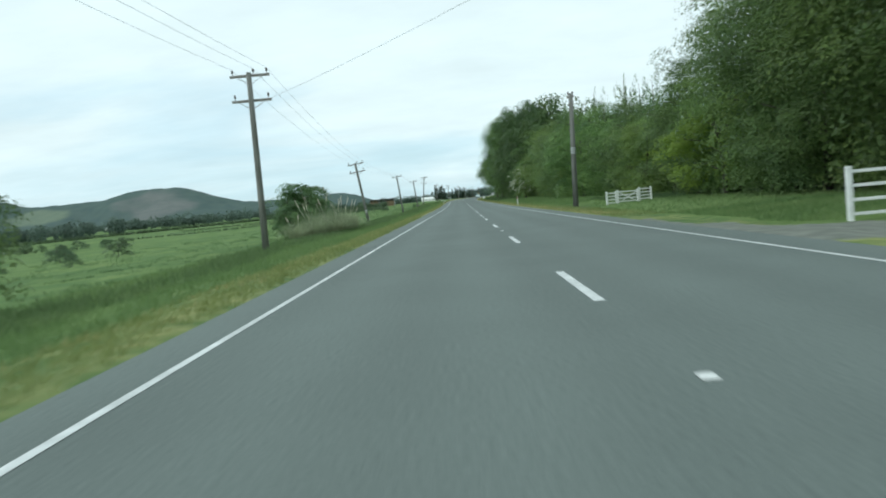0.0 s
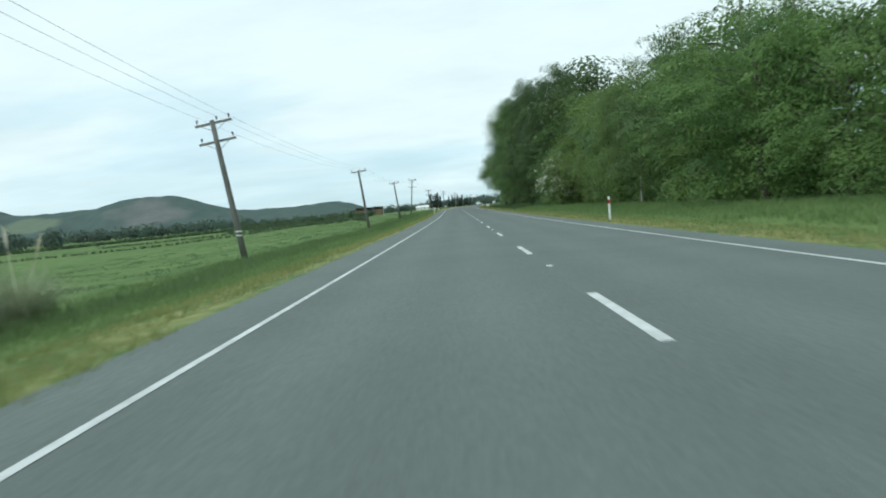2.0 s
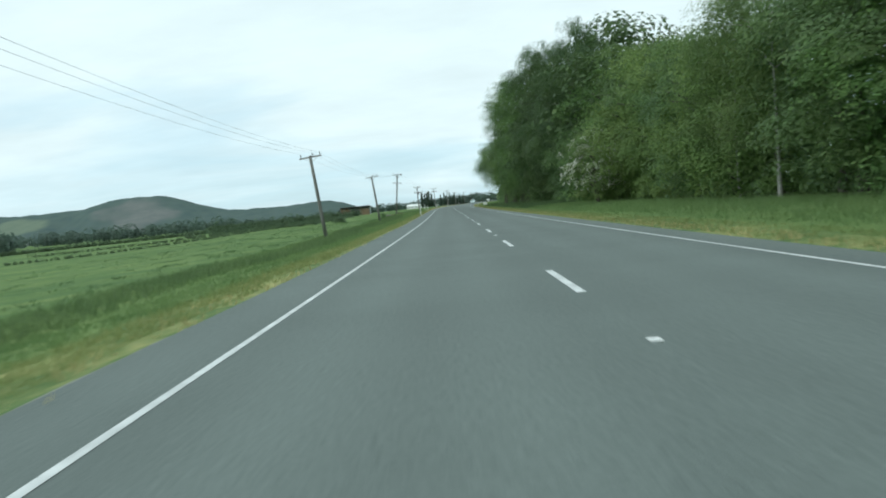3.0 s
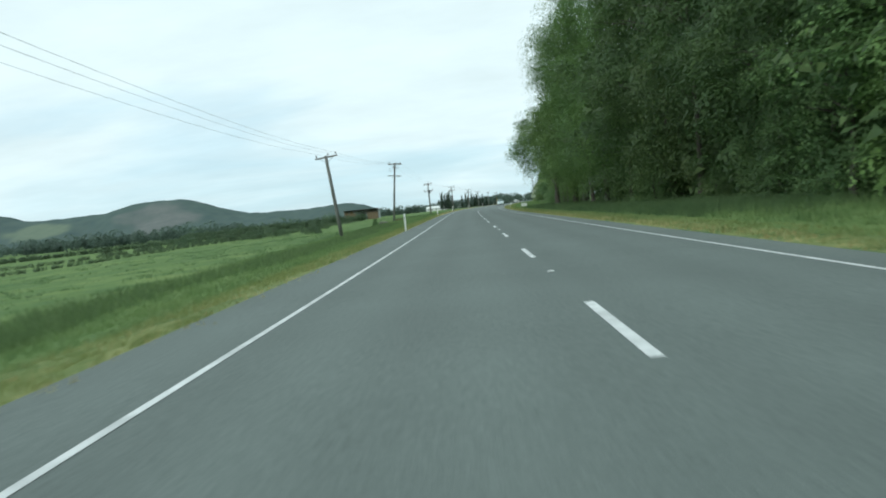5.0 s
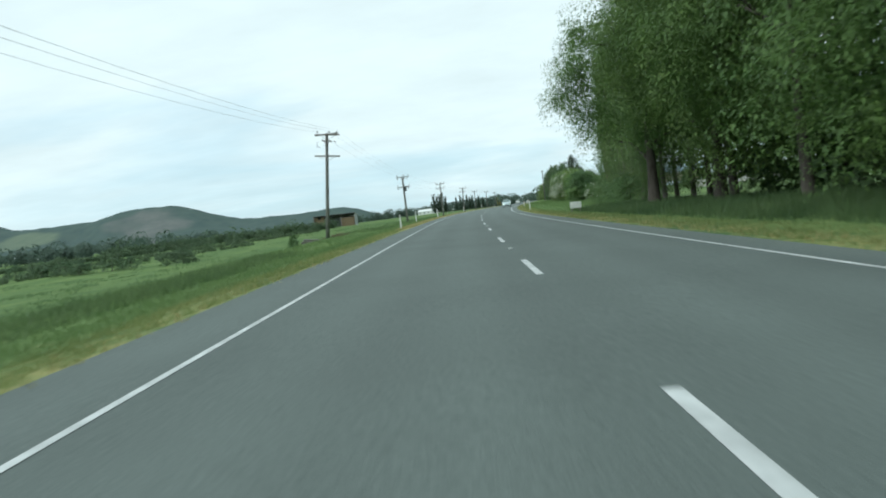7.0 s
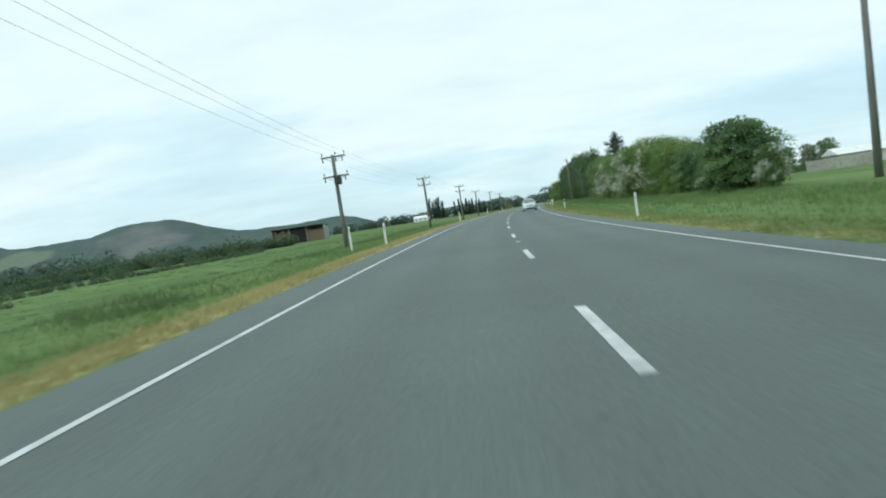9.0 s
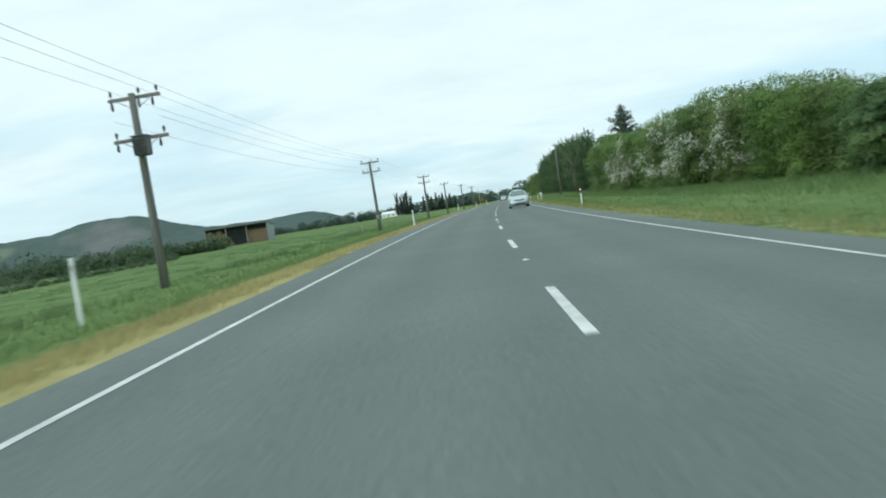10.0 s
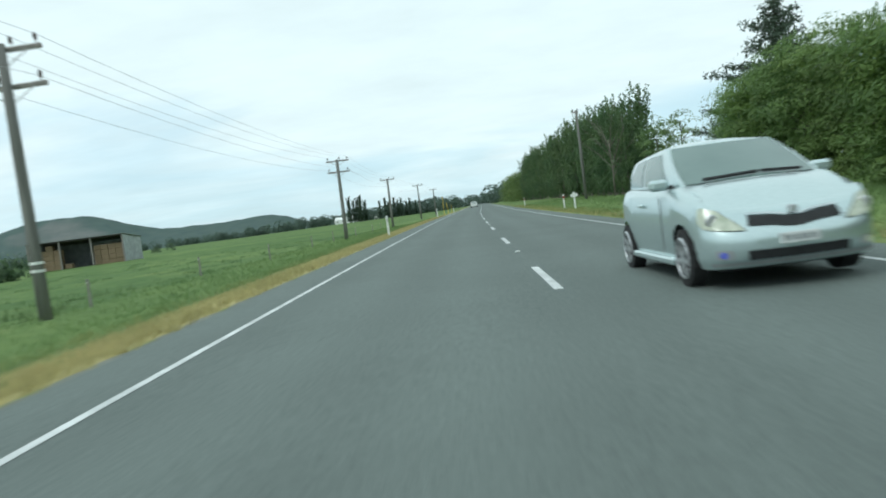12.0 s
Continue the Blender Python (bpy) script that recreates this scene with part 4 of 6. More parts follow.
spots = []
for y in np.arange(46, 160, 6.4):
    spots.append((float(np.interp(y, [46, 58, 70, 95, 160], [16.2, 15.0, 14.0, 14.5, 15.5])) + rng.uniform(-0.6, 0.6), y + rng.uniform(-1, 1), wood_top(y) / 10 * rng.uniform(0.74, 0.90)))
spots = [(lat, y, s if y < 128 else min(s, 1.02)) for lat, y, s in spots]
spots += [(15.8 + rng.uniform(-.5, .5), y, rng.uniform(1.25, 1.5)) for y in (138, 147, 155)]
spots += [(15.6, 96, 1.15), (15.2, 105, 1.08), (13.2, 144, 0.72), (13.0, 153, 0.66), (12.0, 159, 0.7)]
scatter(wood[:3], spots, rng)
scatter([near_tree], [(13.4, 16, 1.0), (14.0, 25, 1.0), (14.6, 33.5, 0.88), (18.4, 42.5, 0.86), (17.0, 50.5, 0.87)], rng)
maple = tree_root("maple_tree", "spreading maple with lime-green leafy sprays over a driveway", "roadside woodland", 112, 5.6, 3.1, 0.9, oval, M_LIME_LEAF,
                  90, 140, 0.55, 0.125, droop=0.2, bough=1.5, aspect=0.85, gather=10, core=0.5, limbs=9, trunk_r=0.16)
scatter([maple], [(14.3, 45.5, 1.0)], rng)
scatter(wood[:2], [(16.4 + rng.uniform(-.5, .5), y, rng.uniform(1.1, 1.25)) for y in (13, 20, 27, 34, 40)], rng)
scatter([wood[3]], [(12.9, 58, 0.56)], rng)
scatter(wood[:1], [(12.9, 88, 0.8)], rng)
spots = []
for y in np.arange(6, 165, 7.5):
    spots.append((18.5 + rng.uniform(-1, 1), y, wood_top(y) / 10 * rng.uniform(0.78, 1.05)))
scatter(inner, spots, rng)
scatter([tall[1]], [(13.4, 163, 0.80), (14.5, 171, 1.05), (13.2, 180, 1.0), (14.0, 189, 1.1), (16.5, 199, 1.05)], rng)
scatter([tall[0]], [(12.6, 197, 0.95), (12.4, 207, 1.1), (12.6, 217, 1.12), (13.2, 227, 1.1), (15.0, 237, 1.0)], rng)
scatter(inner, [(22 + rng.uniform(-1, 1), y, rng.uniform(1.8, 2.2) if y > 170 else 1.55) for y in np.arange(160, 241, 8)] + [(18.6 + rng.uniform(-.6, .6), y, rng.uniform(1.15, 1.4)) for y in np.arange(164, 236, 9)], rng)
# open-crowned taller trees that break the skyline
spiry = poplar_tree("spindly_tree", "slender feathery tree above the woodland edge", "roadside woodland", 128, 13, 1.45, M_DARK_LEAF, 46, 74, 0.15, base=3.5)
scatter([spiry], [(16.5, 69, 0.80), (17, 76, 0.86), (17, 82.5, 0.97), (16.5, 92, 0.88), (17, 100.5, 1.06), (16, 105, 0.95), (15.6, 112, 1.02), (16.5, 44, 0.80), (15.5, 24, 1.0)], rng)

under = tree_root("understory_shrub", "dark green shrub under tall roadside trees", "woodland understory", 134, 3.2, 2.0, 0.0, dome, M_DARK_LEAF, 60, 110, 0.5, 0.085, heart=500, trunk_r=0.06, limbs=3, category="shrub")
scatter([under], [(12.9 + rng.uniform(-1.2, 1.4), y + rng.uniform(-1, 1), rng.uniform(0.55, 1.0)) for y in np.arange(163, 196, 4.2)] + [(14.5 + rng.uniform(-1.0, 1.4), y + rng.uniform(-1, 1), rng.uniform(0.25, 0.5)) for y in np.arange(197, 238, 6.5)] + [(12.0 + rng.uniform(-0.4, 0.6), y, rng.uniform(0.6, 0.95)) for y in np.arange(244, 264, 2.4)], rng)
willow = tree_root("willow", "broad green willow with branches drooping over the verge", "roadside woodland", 130, 14, 5.0, 3.9, oval, M_TALL_LEAF,
                   240, 290, 0.62, 0.135, bough=1.3, droop=0.9, hang=2.4, aspect=0.48, trunk_r=0.3, limbs=12, heart=6000, heart_size=1.6)
scatter([willow], [(10.5, 233.5, 1.04), (11.8, 225, 1.1)], rng)
birch = tree_root("birch", "pale green weeping birch with thin pale stems", "roadside woodland", 132, 13, 3.4, 2.6, oval, M_HEDGE_LEAF,
                  190, 190, 0.62, 0.13, bough=1.2, droop=1.3, hang=1.8, aspect=0.5, trunk_r=0.10, limbs=8, bark=M_BIRCH, heart=4000, heart_size=1.6)
scatter([birch], [(12.9, 112, 0.86), (13.4, 118, 0.80)], rng)
poplar = [poplar_tree("poplar", "tall columnar green poplar in a roadside row", "poplar row", 140 + k, 15.5, 0.95, M_POPLAR_LEAF, 84, 140, 0.098, base=0.05) for k in range(3)]
spots = [(12.2 + rng.uniform(-.2, .3) + 0.02 * k, 238.6 + 1.98 * k, rng.uniform(0.9, 1.08)) for k in range(13)] + [(15.2 + rng.uniform(-.5, .5), 240 + 6.2 * k, rng.uniform(0.9, 1.1)) for k in range(4)]
scatter(poplar, spots, rng)
far_poplar = [poplar_tree("poplar", "dark columnar poplar with upright spiky branches", "far poplar row", 146 + k, 11.5, 1.5, M_FAR_POPLAR, 64, 60, 0.25, spikes=1.15) for k in range(3)]
spots = [(14.0 - 0.055 * k + rng.uniform(-.7, .7), 397.0 + 2.85 * k, (0.66, 0.74, 0.82)[k] if k < 3 else rng.uniform(0.82, 0.95)) for k in range(43)] + [(16.4 + rng.uniform(-.6, .6), 399 + 4.4 * k, rng.uniform(0.80, 0.94)) for k in range(17)]
scatter(far_poplar, spots, rng)

hedge = [tree_root("hedge_shrub", "tall dense green hedge shrub beside the grass verge", "roadside hedge", 160 + k, 5.0, 1.65, 0.05, hedge_form, leaf, 120, 82, 0.46, 0.092,
                   trunk_r=0.08, limbs=5, category="shrub", core=0.5, aspect=0.75, shell=0.5, heart=1100, sprigs=9) for k, leaf in enumerate((M_HEDGE_LEAF, M_WOOD_LEAF, M_BRIGHT_LEAF))]
flower = tree_root("flowering_hedge_shrub", "green hedge shrub covered with white blossom", "roadside hedge", 166, 4.2, 1.7, 0.1, full, M_HEDGE_LEAF, 115, 110, 0.46, 0.090,
                   trunk_r=0.08, limbs=5, category="shrub", blossom=1.3, core=0.5, aspect=0.75, shell=0.55, heart=1200)
top = lambda y: float(np.interp(y, [288, 294, 298, 302, 305, 310, 318, 325, 337, 344, 350, 355, 360, 366, 372, 377], [2.2, 2.5, 3.1, 3.8, 4.35, 4.85, 5.6, 5.4, 5.4, 5.15, 5.5, 6.0, 6.2, 5.7, 5.1, 4.6]))
scatter(hedge[:2], [(13.9 + rng.uniform(-.35, .35), y, top(y) / 5.0 * rng.uniform(0.92, 1.02)) for y in np.arange(290, 369, 2.05)], rng)
scatter([hedge[2]], [(13.2 + rng.uniform(-.2, .2), y, top(y) / 5.0 * rng.uniform(0.82, 0.92)) for y in (303.5, 307, 312, 331, 334.5, 352, 364)], rng)
scatter([flower], [(13.0 + rng.uniform(-.25, .25), y, top(y) / 4.2 * rng.uniform(0.74, 0.90)) for y in (311, 318, 320.5, 326, 339, 342, 347)] + [(13.4, 281.8, 0.50), (13.2, 292.0, 0.50)], rng)
back_hedge = tree_root("hedge_shrub", "tall green hedge shrub behind the roadside hedge", "roadside hedge", 167, 4.2, 2.3, 0.1, dome, M_HEDGE_LEAF, 60, 80, 0.7, 0.15, trunk_r=0.08, limbs=3, category="shrub", heart=500)
scatter([back_hedge], [(16.0 + rng.uniform(-.5, .5), y, top(y) / 4.2 * rng.uniform(0.80, 0.92)) for y in np.arange(300, 368, 3.4)], rng)
dark_bush = tree_root("dark_hedge_tree", "rounded dark green tree closing the hedge", "roadside hedge", 168, 5.6, 2.7, 0.1, dome, M_DARK_LEAF, 110, 150, 0.62, 0.12, trunk_r=0.1, limbs=3, core=0.8, inside=1.4, heart=1500, sprigs=12)
round_bush = tree_root("round_bush", "rounded dense green bush at the end of the hedge", "roadside hedge", 165, 3.75, 2.35, 0.0, full, M_DARK_LEAF, 230, 120, 0.42, 0.105, trunk_r=0.09, limbs=3, core=1.0, category="shrub", aspect=0.8, shell=0.4, inside=1.4, heart=4200, sprigs=14)
scatter([round_bush], [(12.9, 285.4, 1.0), (13.4, 297.2, 0.78)], rng)
scatter([back_hedge], [(11.5, 526, 1.8), (11.0, 536, 1.95), (11.6, 547, 1.75), (10.6, 560, 1.9), (11.2, 575, 1.6), (10.8, 592, 1.75)], rng)
scatter([dark_bush], [(18.6, 377.5, 0.98), (19.4, 382, 1.0), (16.9, 371.5, 0.98), (20, 387, 0.9), (43, 366, 0.72), (47.5, 369, 0.74), (52, 373, 0.85)], rng)
field_tree = tree_root("field_tree", "open green tree standing beyond the poplars", "field trees", 169, 9.5, 2.6, 2.0, full, M_POPLAR_LEAF, 46, 90, 0.7, 0.2, trunk_r=0.13, limbs=12)
scatter([field_tree], [(21.5, 428, 1.1), (26, 441, 0.9), (15.4, 392.5, 0.62), (17.6, 393, 0.7)], rng)
bloom = tree_root("flowering_tree", "green woodland tree with sprays of white blossom", "roadside woodland", 170, 6.5, 2.6, 0.3, full, M_HEDGE_LEAF, 80, 170, 0.75, 0.14, blossom=1.5)
scatter([bloom], [(10.9, 141.8, 0.92)], rng)


def conifer(lat, y, h, seed):
    rng = np.random.default_rng(seed)
    root = thing("conifer", "dark green conifer with tiered open branches", "tree", place(lat, y))
    bm = tube(bmesh.new(), [(0, 0, 0), (0.05, 0, h * 0.5), (0, 0, h)], [0.22, 0.14, 0.03], 7)
    pts, nrm = [], []
    for k in range(92):
        f = 0.12 + 0.86 * k / 92
        reach = h * 0.56 * (1 - f) ** 0.9 * rng.uniform(0.55, 1.2) + 0.16
        a = k * 2.4
        p, q = Vector((0, 0, h * f)), Vector((math.cos(a) * reach, math.sin(a) * reach, h * f + reach * rng.uniform(-0.12, 0.42)))
        tube(bm, [p, q], [0.035, 0.012], 4)
        for s in np.linspace(0.15, 1.0, max(6, int(reach * 22))):
            for _ in range(4):
                pts.append(np.array(p.lerp(q, s)) + rng.normal(size=3) * [0.15, 0.15, 0.14])
                nrm.append(rng.normal(size=3) + [0, 0, 0.8])
    part("trunk", bm, M_BARK, root, smooth=True)
    crown = new("crown", card_mesh("crown", M_CONIFER, np.array(pts), np.array(nrm), 0.24, rng, aspect=0.4))
    crown.parent = root
    return root


conifer(17.2, 370.5, 10.6, 5)


# ---- shrub and pampas grass on the field side ----
def pampas(lat, y, size, seed):
    rng = np.random.default_rng(seed)
    root = thing("pampas_grass", "clump of arching pampas grass with cream plumes", "shrub", place(lat, y), group="pampas clumps")
    k = 620
    a, r = rng.uniform(0, 2 * math.pi, k), rng.uniform(0, 0.45, k) * size
    length = size * rng.uniform(0.55, 1.25, k)
    out = rng.uniform(0.10, 1.0, k) ** 0.8
    verts, faces = [], []
    for i in range(k):
        d = np.array([math.cos(a[i]), math.sin(a[i]), 0])
        s = np.array([-d[1], d[0], 0]) * 0.013
        base = d * r[i]
        j = len(verts)
        for f, w in ((0.0, 1.0), (0.35, 0.9), (0.65, 0.7), (0.88, 0.4)):
            p = base + d * length[i] * out[i] * f ** 1.5 + [0, 0, length[i] * (f - 0.75 * out[i] * f ** 2.6)]
            verts += [p - s * w, p + s * w]
        verts.append(base + d * length[i] * out[i] * 1.02 + [0, 0, length[i] * (1.0 - 0.98 * out[i])])
        faces += [(j, j + 1, j + 3, j + 2), (j + 2, j + 3, j + 5, j + 4), (j + 4, j + 5, j + 7, j + 6), (j + 6, j + 7, j + 8)]
    part("blades", ([tuple(v) for v in verts], [], faces), M_FLAX, root)
    for q in range(2 + seed % 2):
        b = rng.uniform(0, 2 * math.pi)
        t = Vector((math.cos(b) * 0.5 * size, math.sin(b) * 0.5 * size, size * rng.uniform(1.0, 1.45)))
        bm = tube(bmesh.new(), [Vector((0, 0, 0.3)), t * 0.75, t], [0.012, 0.01, 0.01], 5)
        tube(bm, [t * 0.82, t * 0.88, t * 0.96, t * 1.06], [0.012, 0.032, 0.028, 0.006], 6)
        for _ in range(40):
            p = t * rng.uniform(0.84, 1.05)
            e = p + Vector((rng.normal() * 0.05, rng.normal() * 0.05, rng.uniform(-0.02, 0.10)))
            w = Vector((0.008, 0.006, 0))
            bm.faces.new([bm.verts.new(v) for v in (p - w, p + w, e)])
        part("plume", bm, M_PLUME, root, "cream feathery plume")
    return root


for k, (lat, y, s) in enumerate(((-12.6, 53.0, 1.5), (-11.9, 55.0, 2.2), (-11.0, 57.2, 1.9), (-12.0, 58.6, 2.6), (-10.7, 60.4, 2.0), (-11.9, 62.0, 2.6), (-10.9, 64.2, 1.8), (-11.8, 66.2, 2.1), (-11.2, 68.8, 1.4))):
    pampas(lat, y, s, 300 + k)
shrub = [tree_root("field_shrub", "dark green open shrub by the field fence", "field shrubs", 180 + k, 3.4, 1.7, 0.1, full, M_DARK_LEAF, 60, 150, 0.5, 0.11, trunk_r=0.09, limbs=9, category="shrub") for k in range(2)]
scatter(shrub, [(-13.6, 57.8, 1.15), (-13.2, 60.6, 1.1), (-14.0, 63, 1.0), (-12.8, 16.0, 0.98), (-14.2, 66.5, 0.8), (-13.6, 56.0, 0.7), (-13.8, 61.8, 0.9), (-13.8, 65.2, 0.7), (-13.2, 69.6, 0.5)], rng)

small_bush = tree_root("small_bush", "small round dark green bush alone in the field", "field shrubs", 186, 1.25, 0.62, 0.0, dome, M_DARK_LEAF, 46, 60, 0.18, 0.06, trunk_r=0.03, limbs=3, category="shrub", heart=400)
scatter([small_bush], [(-16.35, 252.0, 1.0)], rng)

# hedgerows and tree belts across the low fields
belt = [tree_root("hedgerow_bush", "dark green bush in a field hedgerow", "field hedgerows", 190 + k, 3.0, 2.3, 0.0, dome, M_FAR_LEAF, 36, 30, 0.7, 0.27, trunk_r=0.08, limbs=4, category="shrub") for k in range(2)]
spots = []
for (l0, y0, l1, y1, k, s) in ((-24, 250, -66, 262, 24, 0.40), (-60, 330, -52, 392, 36, 0.40), (-66, 300, -90, 340, 20, 0.45), (-80, 372, -86, 425, 26, 0.48), (-150, 500, -84, 540, 26, 0.55),
                               (-70, 150, -150, 190, 36, 0.52), (-34, 70, -44, 76, 3, 0.45), (-30, 52, -36, 60, 2, 0.4), (-90, 108, -160, 150, 32, 0.60)):
    for f in np.linspace(0, 1, k):
        spots.append((l0 + (l1 - l0) * f + rng.uniform(-2, 2), y0 + (y1 - y0) * f + rng.uniform(-2, 2), s * rng.uniform(0.7, 1.3)))
scatter(belt, spots, rng)


def low_hedge(name, label, line, seed, h):
    """A low, uneven field hedge along a line of (lat, y), one mass of leaves."""
    rng = np.random.default_rng(seed)
    pts, nrm = [], []
    for (l0, y0), (l1, y1) in zip(line, line[1:]):
        for f in np.linspace(0, 1, max(2, int(math.hypot(l1 - l0, y1 - y0) / 0.55))):
            c = np.array(at(l0 + (l1 - l0) * f + rng.normal() * 0.3, y0 + (y1 - y0) * f + rng.normal() * 0.3))
            hh = h * rng.uniform(0.65, 1.05) * (1.7 if rng.uniform() < 0.06 else 1)
            d = rng.normal(size=(80, 3))
            d /= np.linalg.norm(d, axis=1, keepdims=True)
            pts.append(c + [0, 0, hh * 0.45] + d * [hh * 0.62, hh * 0.62, hh * 0.5])
            nrm.append(d + rng.normal(size=d.shape) * 0.4 + [0, 0, 0.4])
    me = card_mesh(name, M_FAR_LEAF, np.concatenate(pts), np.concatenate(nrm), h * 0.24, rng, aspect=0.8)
    return tagged(new(name, me), label, "hedge", kind="stuff")


low_hedge("field_hedge", "low dark hedge along the far side of a pasture", [(-92, 196), (-62, 204), (-48, 226), (-38, 262), (-33, 292)], 51, 0.6)
low_hedge("field_hedge", "low dark hedge along the far side of a pasture", [(-88, 236), (-66, 242), (-56, 262), (-50, 300), (-47, 345), (-50, 390)], 52, 0.65)
low_hedge("field_hedge", "thick dark hedge across a pasture", [(-110, 392), (-86, 404), (-66, 412), (-54, 420)], 53, 2.6)
low_hedge("field_hedge", "low hedge beyond a pale pasture", [(-170, 250), (-120, 285), (-90, 330), (-78, 380)], 54, 1.4)


def far_wood(name, label, spans, seed, h):
    """A far belt of trees: rounded heads of leaves, one mass that nobody could count."""
    rng = np.random.default_rng(seed)
    pts, nrm = [], []
    for l0, y0, l1, y1, k in spans:
        for _ in range(k):
            f = rng.uniform()
            c = at(l0 + (l1 - l0) * f + rng.uniform(-14, 14), y0 + (y1 - y0) * f + rng.uniform(-14, 14))
            hh = h * rng.uniform(0.6, 1.3)
            d = rng.normal(size=(130, 3))
            d /= np.linalg.norm(d, axis=1, keepdims=True)
            pts.append(np.array(c) + [0, 0, hh * 0.5] + d * [hh * 0.5, hh * 0.5, hh * 0.52])
            nrm.append(d + rng.normal(size=d.shape) * 0.4 + [0, 0, 0.3])
    # the leaf colour carries painted haze
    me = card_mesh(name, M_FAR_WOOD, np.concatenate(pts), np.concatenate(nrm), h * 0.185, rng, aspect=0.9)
    return tagged(new(name, me), label, "trees", kind="stuff")


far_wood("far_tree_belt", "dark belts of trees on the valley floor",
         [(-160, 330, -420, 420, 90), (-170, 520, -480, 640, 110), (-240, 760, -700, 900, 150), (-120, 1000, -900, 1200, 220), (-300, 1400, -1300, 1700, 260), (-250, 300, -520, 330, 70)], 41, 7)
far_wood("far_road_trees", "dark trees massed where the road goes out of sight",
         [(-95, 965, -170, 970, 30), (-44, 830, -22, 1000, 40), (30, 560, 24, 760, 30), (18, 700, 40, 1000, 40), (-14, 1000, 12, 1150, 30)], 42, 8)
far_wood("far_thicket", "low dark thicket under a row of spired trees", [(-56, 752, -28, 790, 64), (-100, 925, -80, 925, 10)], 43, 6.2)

cypress = [poplar_tree("cypress", "dark narrow cypress by the far farm buildings", "far cypresses", 200 + k, 13.5, 1.25, M_FAR_SPIRE, 46, 34, 0.5) for k in range(2)]
scatter(cypress, [(-69.8, 736, 1.08), (-68, 740, 0.95), (-65.8, 738, 1.02), (-63.6, 735, 1.10), (-62.2, 741, 0.9), (-54.5, 742, 0.78), (-52, 746, 0.86), (-49.6, 741, 0.72), (-47.5, 748, 0.84), (-45, 744, 0.74),
                  (-43, 742, 0.80), (-41, 748, 0.66), (-38.5, 743, 0.72), (-36, 750, 0.6), (-101, 932, 0.85), (-97.5, 936, 0.95), (-92, 931, 0.8)], rng)


# ---- farm buildings ----
def hay_shed():
    root = thing("hay_shed", "open-fronted corrugated iron hay shed in the field", "shed", place(-69, 448, 8, z=-0.95))
    w, d, h, low = 14.0, 9.0, 4.3, 3.7
    def sheet(name, p, q, up, out, material, label):
        """A corrugated sheet from p to q, reaching along up, its ribs standing along out; folded and 5 cm thick."""
        p, q, up, out = Vector(p), Vector(q), Vector(up), Vector(out)
        n = max(2, int((q - p).length / 0.2))
        rows = []
        for back in (0.0, -0.05):
            for foot in (Vector(), up):
                rows.append([p.lerp(q, k / n) + foot + out * ((0.04 if k % 2 else 0.0) + back) for k in range(n + 1)])
        bm = bmesh.new()
        a, t, ab, tb = [[bm.verts.new(v) for v in r] for r in rows]
        for k in range(n):
            for r, s in ((a, t), (tb, ab), (t, tb), (ab, a)):
                bm.faces.new((r[k], r[k + 1], s[k + 1], s[k]))
        for k in (0, n):
            bm.faces.new((a[k], t[k], tb[k], ab[k]))
        bmesh.ops.recalc_face_normals(bm, faces=bm.faces)
        return part(name, bm, material, root, label)

    sheet("wall", (0, d, 0), (w, d, 0), (0, 0, low), (0, 1, 0), M_ROOF, "grey corrugated iron wall")
    for x, s in ((0, -1), (w, 1)):
        sheet("wall", (x, 0, 0), (x, d, 0), (0, 0, low), (s, 0, 0), M_ROOF, "grey corrugated iron wall")
        bm = bmesh.new()
        v = [bm.verts.new((x + e, y, z)) for e in (-0.04, 0.04) for y, z in ((0, low), (d, low), (0, h))]
        bm.faces.new(v[:3])
        bm.faces.new(v[3:])
        for e, f in ((0, 1), (1, 2), (2, 0)):
            bm.faces.new((v[e], v[f], v[f + 3], v[e + 3]))
        bmesh.ops.recalc_face_normals(bm, faces=bm.faces)
        part("gable", bm, M_ROOF, root, "grey iron upper wall")
    fall = Vector((0, d + 0.6, low - h - 0.04))
    sheet("roof", (-0.3, -0.4, h + 0.08), (w + 0.3, -0.4, h + 0.08), fall, Vector((0, h - low, d)).normalized(), M_SHED_ROOF, "dull grey corrugated iron roof")
    for k in range(4):
        part("front_post", boxbm((w * k / 3 - 0.12, -0.12, 0), (w * k / 3 + 0.12, 0.12, h), 0.02), M_ARM, root)
    part("lintel", boxbm((0, -0.1, h - 0.2), (w, 0.1, h), 0.02), M_SHED_DARK, root)
    return root


hay_shed()
bale_rng = np.random.default_rng(8)
bale = None
for first, columns, rows in ((0.75, 4, 5), (5.4, 2, 1), (9.95, 4, 4)):
    for k in range(columns):
        for row in range(rows - (bale_rng.uniform() < 0.3)):
            m = place(-69, 448, 8, z=-0.95) @ pose(first + 1.09 * k, 1.1 + bale_rng.uniform(-.08, .08), 0.02 + 0.76 * row, 0, 0, bale_rng.uniform(-2, 2))
            if bale is None:
                bale = tagged(part("hay_bale", boxbm((-0.54, -0.6, 0), (0.54, 0.6, 0.75), 0.05), M_HAY, None), "square brown hay bale stacked in a shed", "hay bale", "hay bales")
                bale.matrix_basis = m
            else:
                copy_thing(bale, m)


